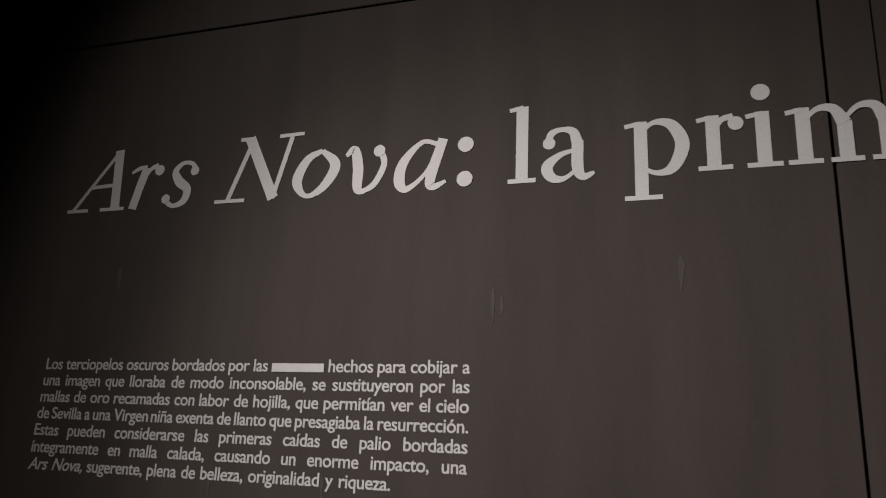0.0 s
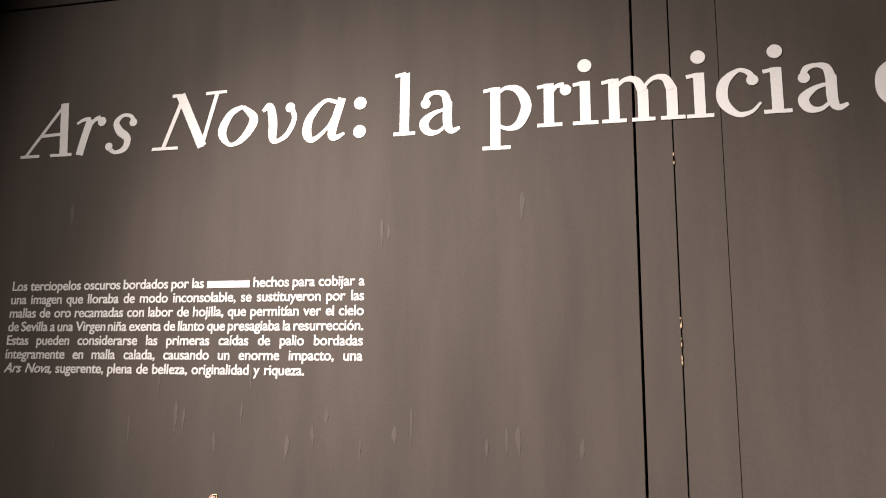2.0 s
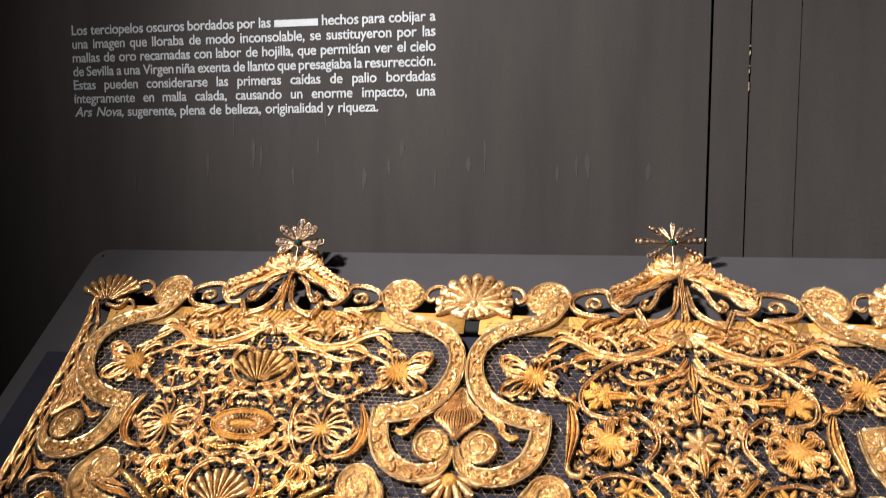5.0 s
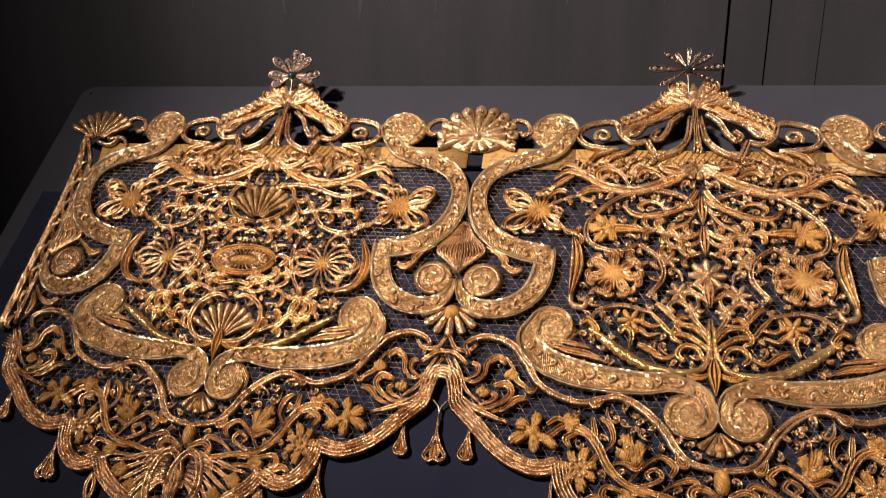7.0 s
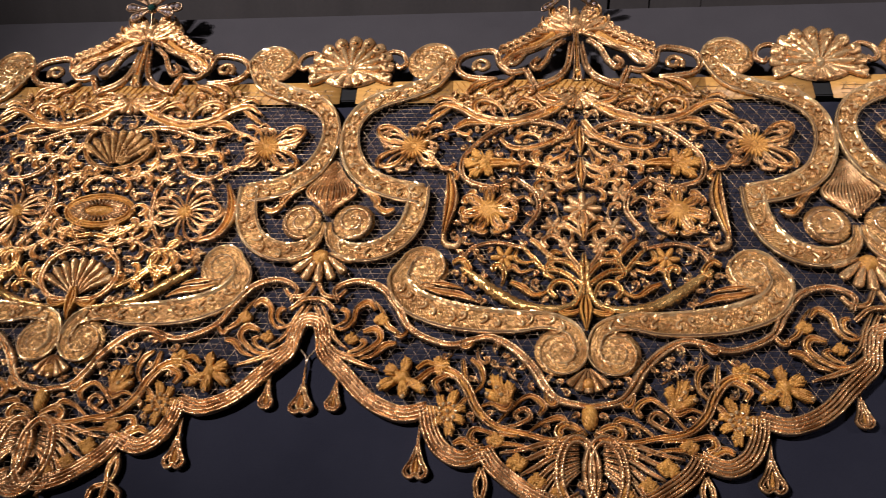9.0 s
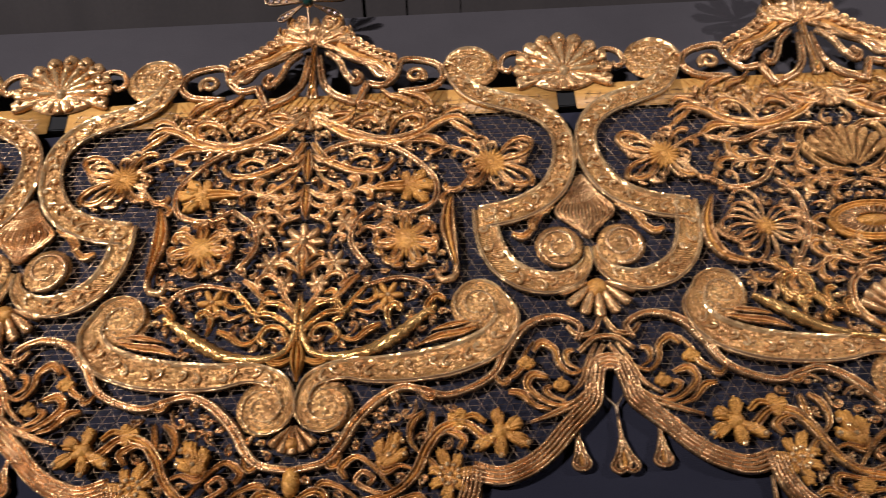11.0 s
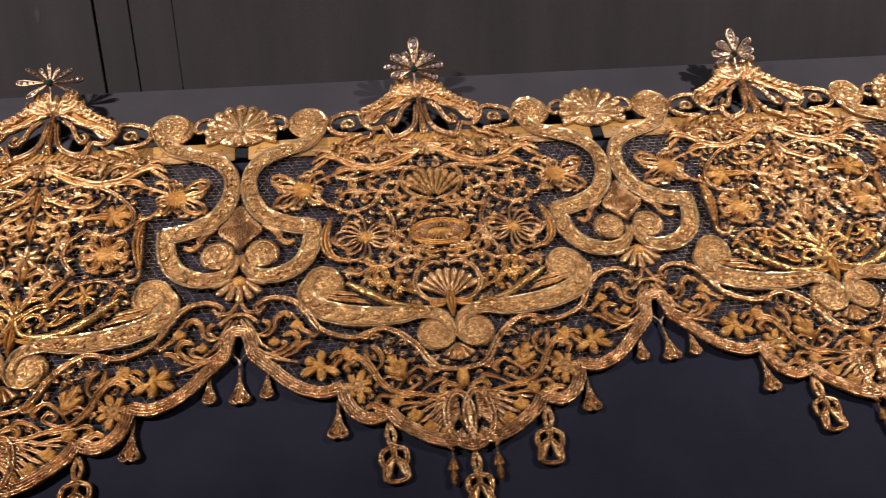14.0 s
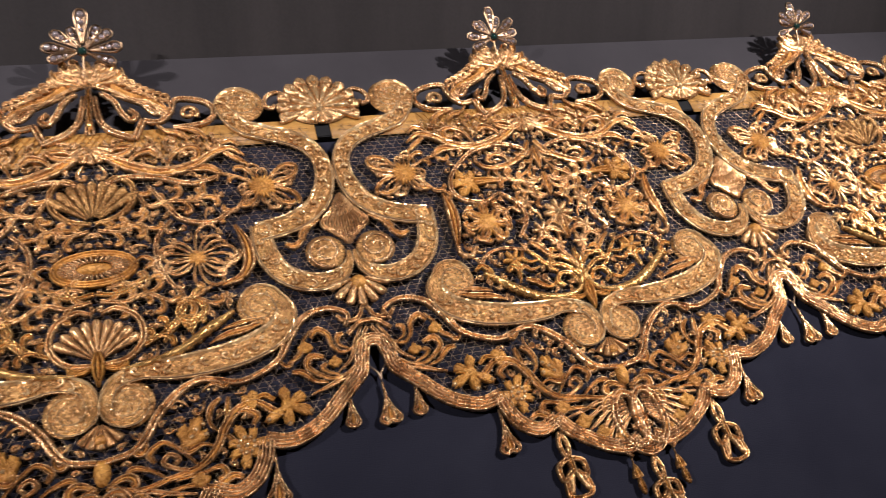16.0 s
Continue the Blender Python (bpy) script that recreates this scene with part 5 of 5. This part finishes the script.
# the first bay hangs slightly askew: its free end has slipped towards the middle lower down
for ob in list(panels[0].children) + [panels[0]]:
    at = ob.matrix_basis if ob is not panels[0] else Matrix()
    back = at.inverted()
    ob.data = ob.data.copy()
    for v in ob.data.vertices:
        p = at @ v.co
        drop = (max(-p.y, 0.0) / 0.357) ** 0.5 if p.y < 0 else -2.0 * p.y
        p.x += 0.024 * max(0.0, 1 - p.x / P) ** 0.9 * drop
        v.co = back @ p

# ---- jewelled finials ----


def jewel_petal(L, w):
    bm = bmesh.new()
    loop = [(0, 5), (-w * 0.5, L * 0.45), (-w, L * 0.8), (-w * 0.55, L * 0.98), (0, L), (w * 0.55, L * 0.98), (w, L * 0.8), (w * 0.5, L * 0.45), (0, 5)]
    sweep(bm, loop, 1.0, ROUND, 2.4, 4, -1.2)
    sweep(bm, [(0, 5), (0, L * 0.5), (0, L * 0.93)], [0.6, w * 0.5, w * 0.75], ROUND, 1.2, 4, -1.0)
    for y, r in ((L * 0.5, w * 0.40), (L * 0.68, w * 0.55), (L * 0.86, w * 0.66)):
        dome(bm, 0, y, r, r * 0.9, 0.2, 7, 2, 1)
    return mesh_of("petal", bm, [OLDGOLD, GEM])


PETAL, SPIKE = jewel_petal(33, 4.9), jewel_petal(40, 3.6)
ROUNDED = [(90, 1.12), (63, 0.88), (38, 0.95), (8, 1.0), (-20, 0.86), (118, 0.8), (142, 0.95), (172, 1.0), (204, 0.88)]
SPIKED = [(90, 0.66), (60, 0.62), (36, 0.88), (6, 1.06), (-26, 0.9), (120, 0.66), (146, 0.85), (172, 1.1), (206, 0.9)]
for k in range(BAYS):
    spiked = k == 1
    fin = new("jewelled_finial")
    fin.matrix_world = SLOPE @ Matrix.Translation(((k + 0.5) * P - (0.007 if spiked else 0.002), 0.1255 if spiked else 0.1185, 0.017)) @ pose(0, 0, 0, 22, 0, (0, 2, -3, 4, -2, 1)[k])
    tagged(fin, "gilt flower finial with long thin stone-set rays and green stone" if spiked else "gilt flower finial with pale stone-set petals and green stone", "finial", "finials along the valance")
    for a, s in (SPIKED if spiked else ROUNDED):
        ob = part("petal", SPIKE if spiked else PETAL, None, fin, smooth=True)
        s *= (1.06, 1.0, 1.28, 1.1, 1.1)[k]
        ob.matrix_basis = pose(0, 0, 0.0005, 0, 0, a - 90 + rnd.uniform(-4, 4)) @ pose(0, 0, 0, rnd.uniform(-10, 14), 0, 0) @ Matrix.Scale(s, 4)
    bm = bmesh.new()
    dome(bm, 0, 0, 5.0, 4.5, 1.0, 14, 4, 0)
    part("stone", bm, EMERALD, fin, "round green stone")
    bm = bmesh.new()
    dome(bm, 0, 0, 6.4, 2.6, -0.6, 14, 2, 0)
    part("setting", bm, OLDGOLD, fin)
    bm = bmesh.new()
    sweep(bm, [(0, 0), (0, -14), (0, -34)], [1.6, 1.2, 1.6], ROUND, 3, 4, -2.4)
    part("stem", bm, OLDGOLD, fin)
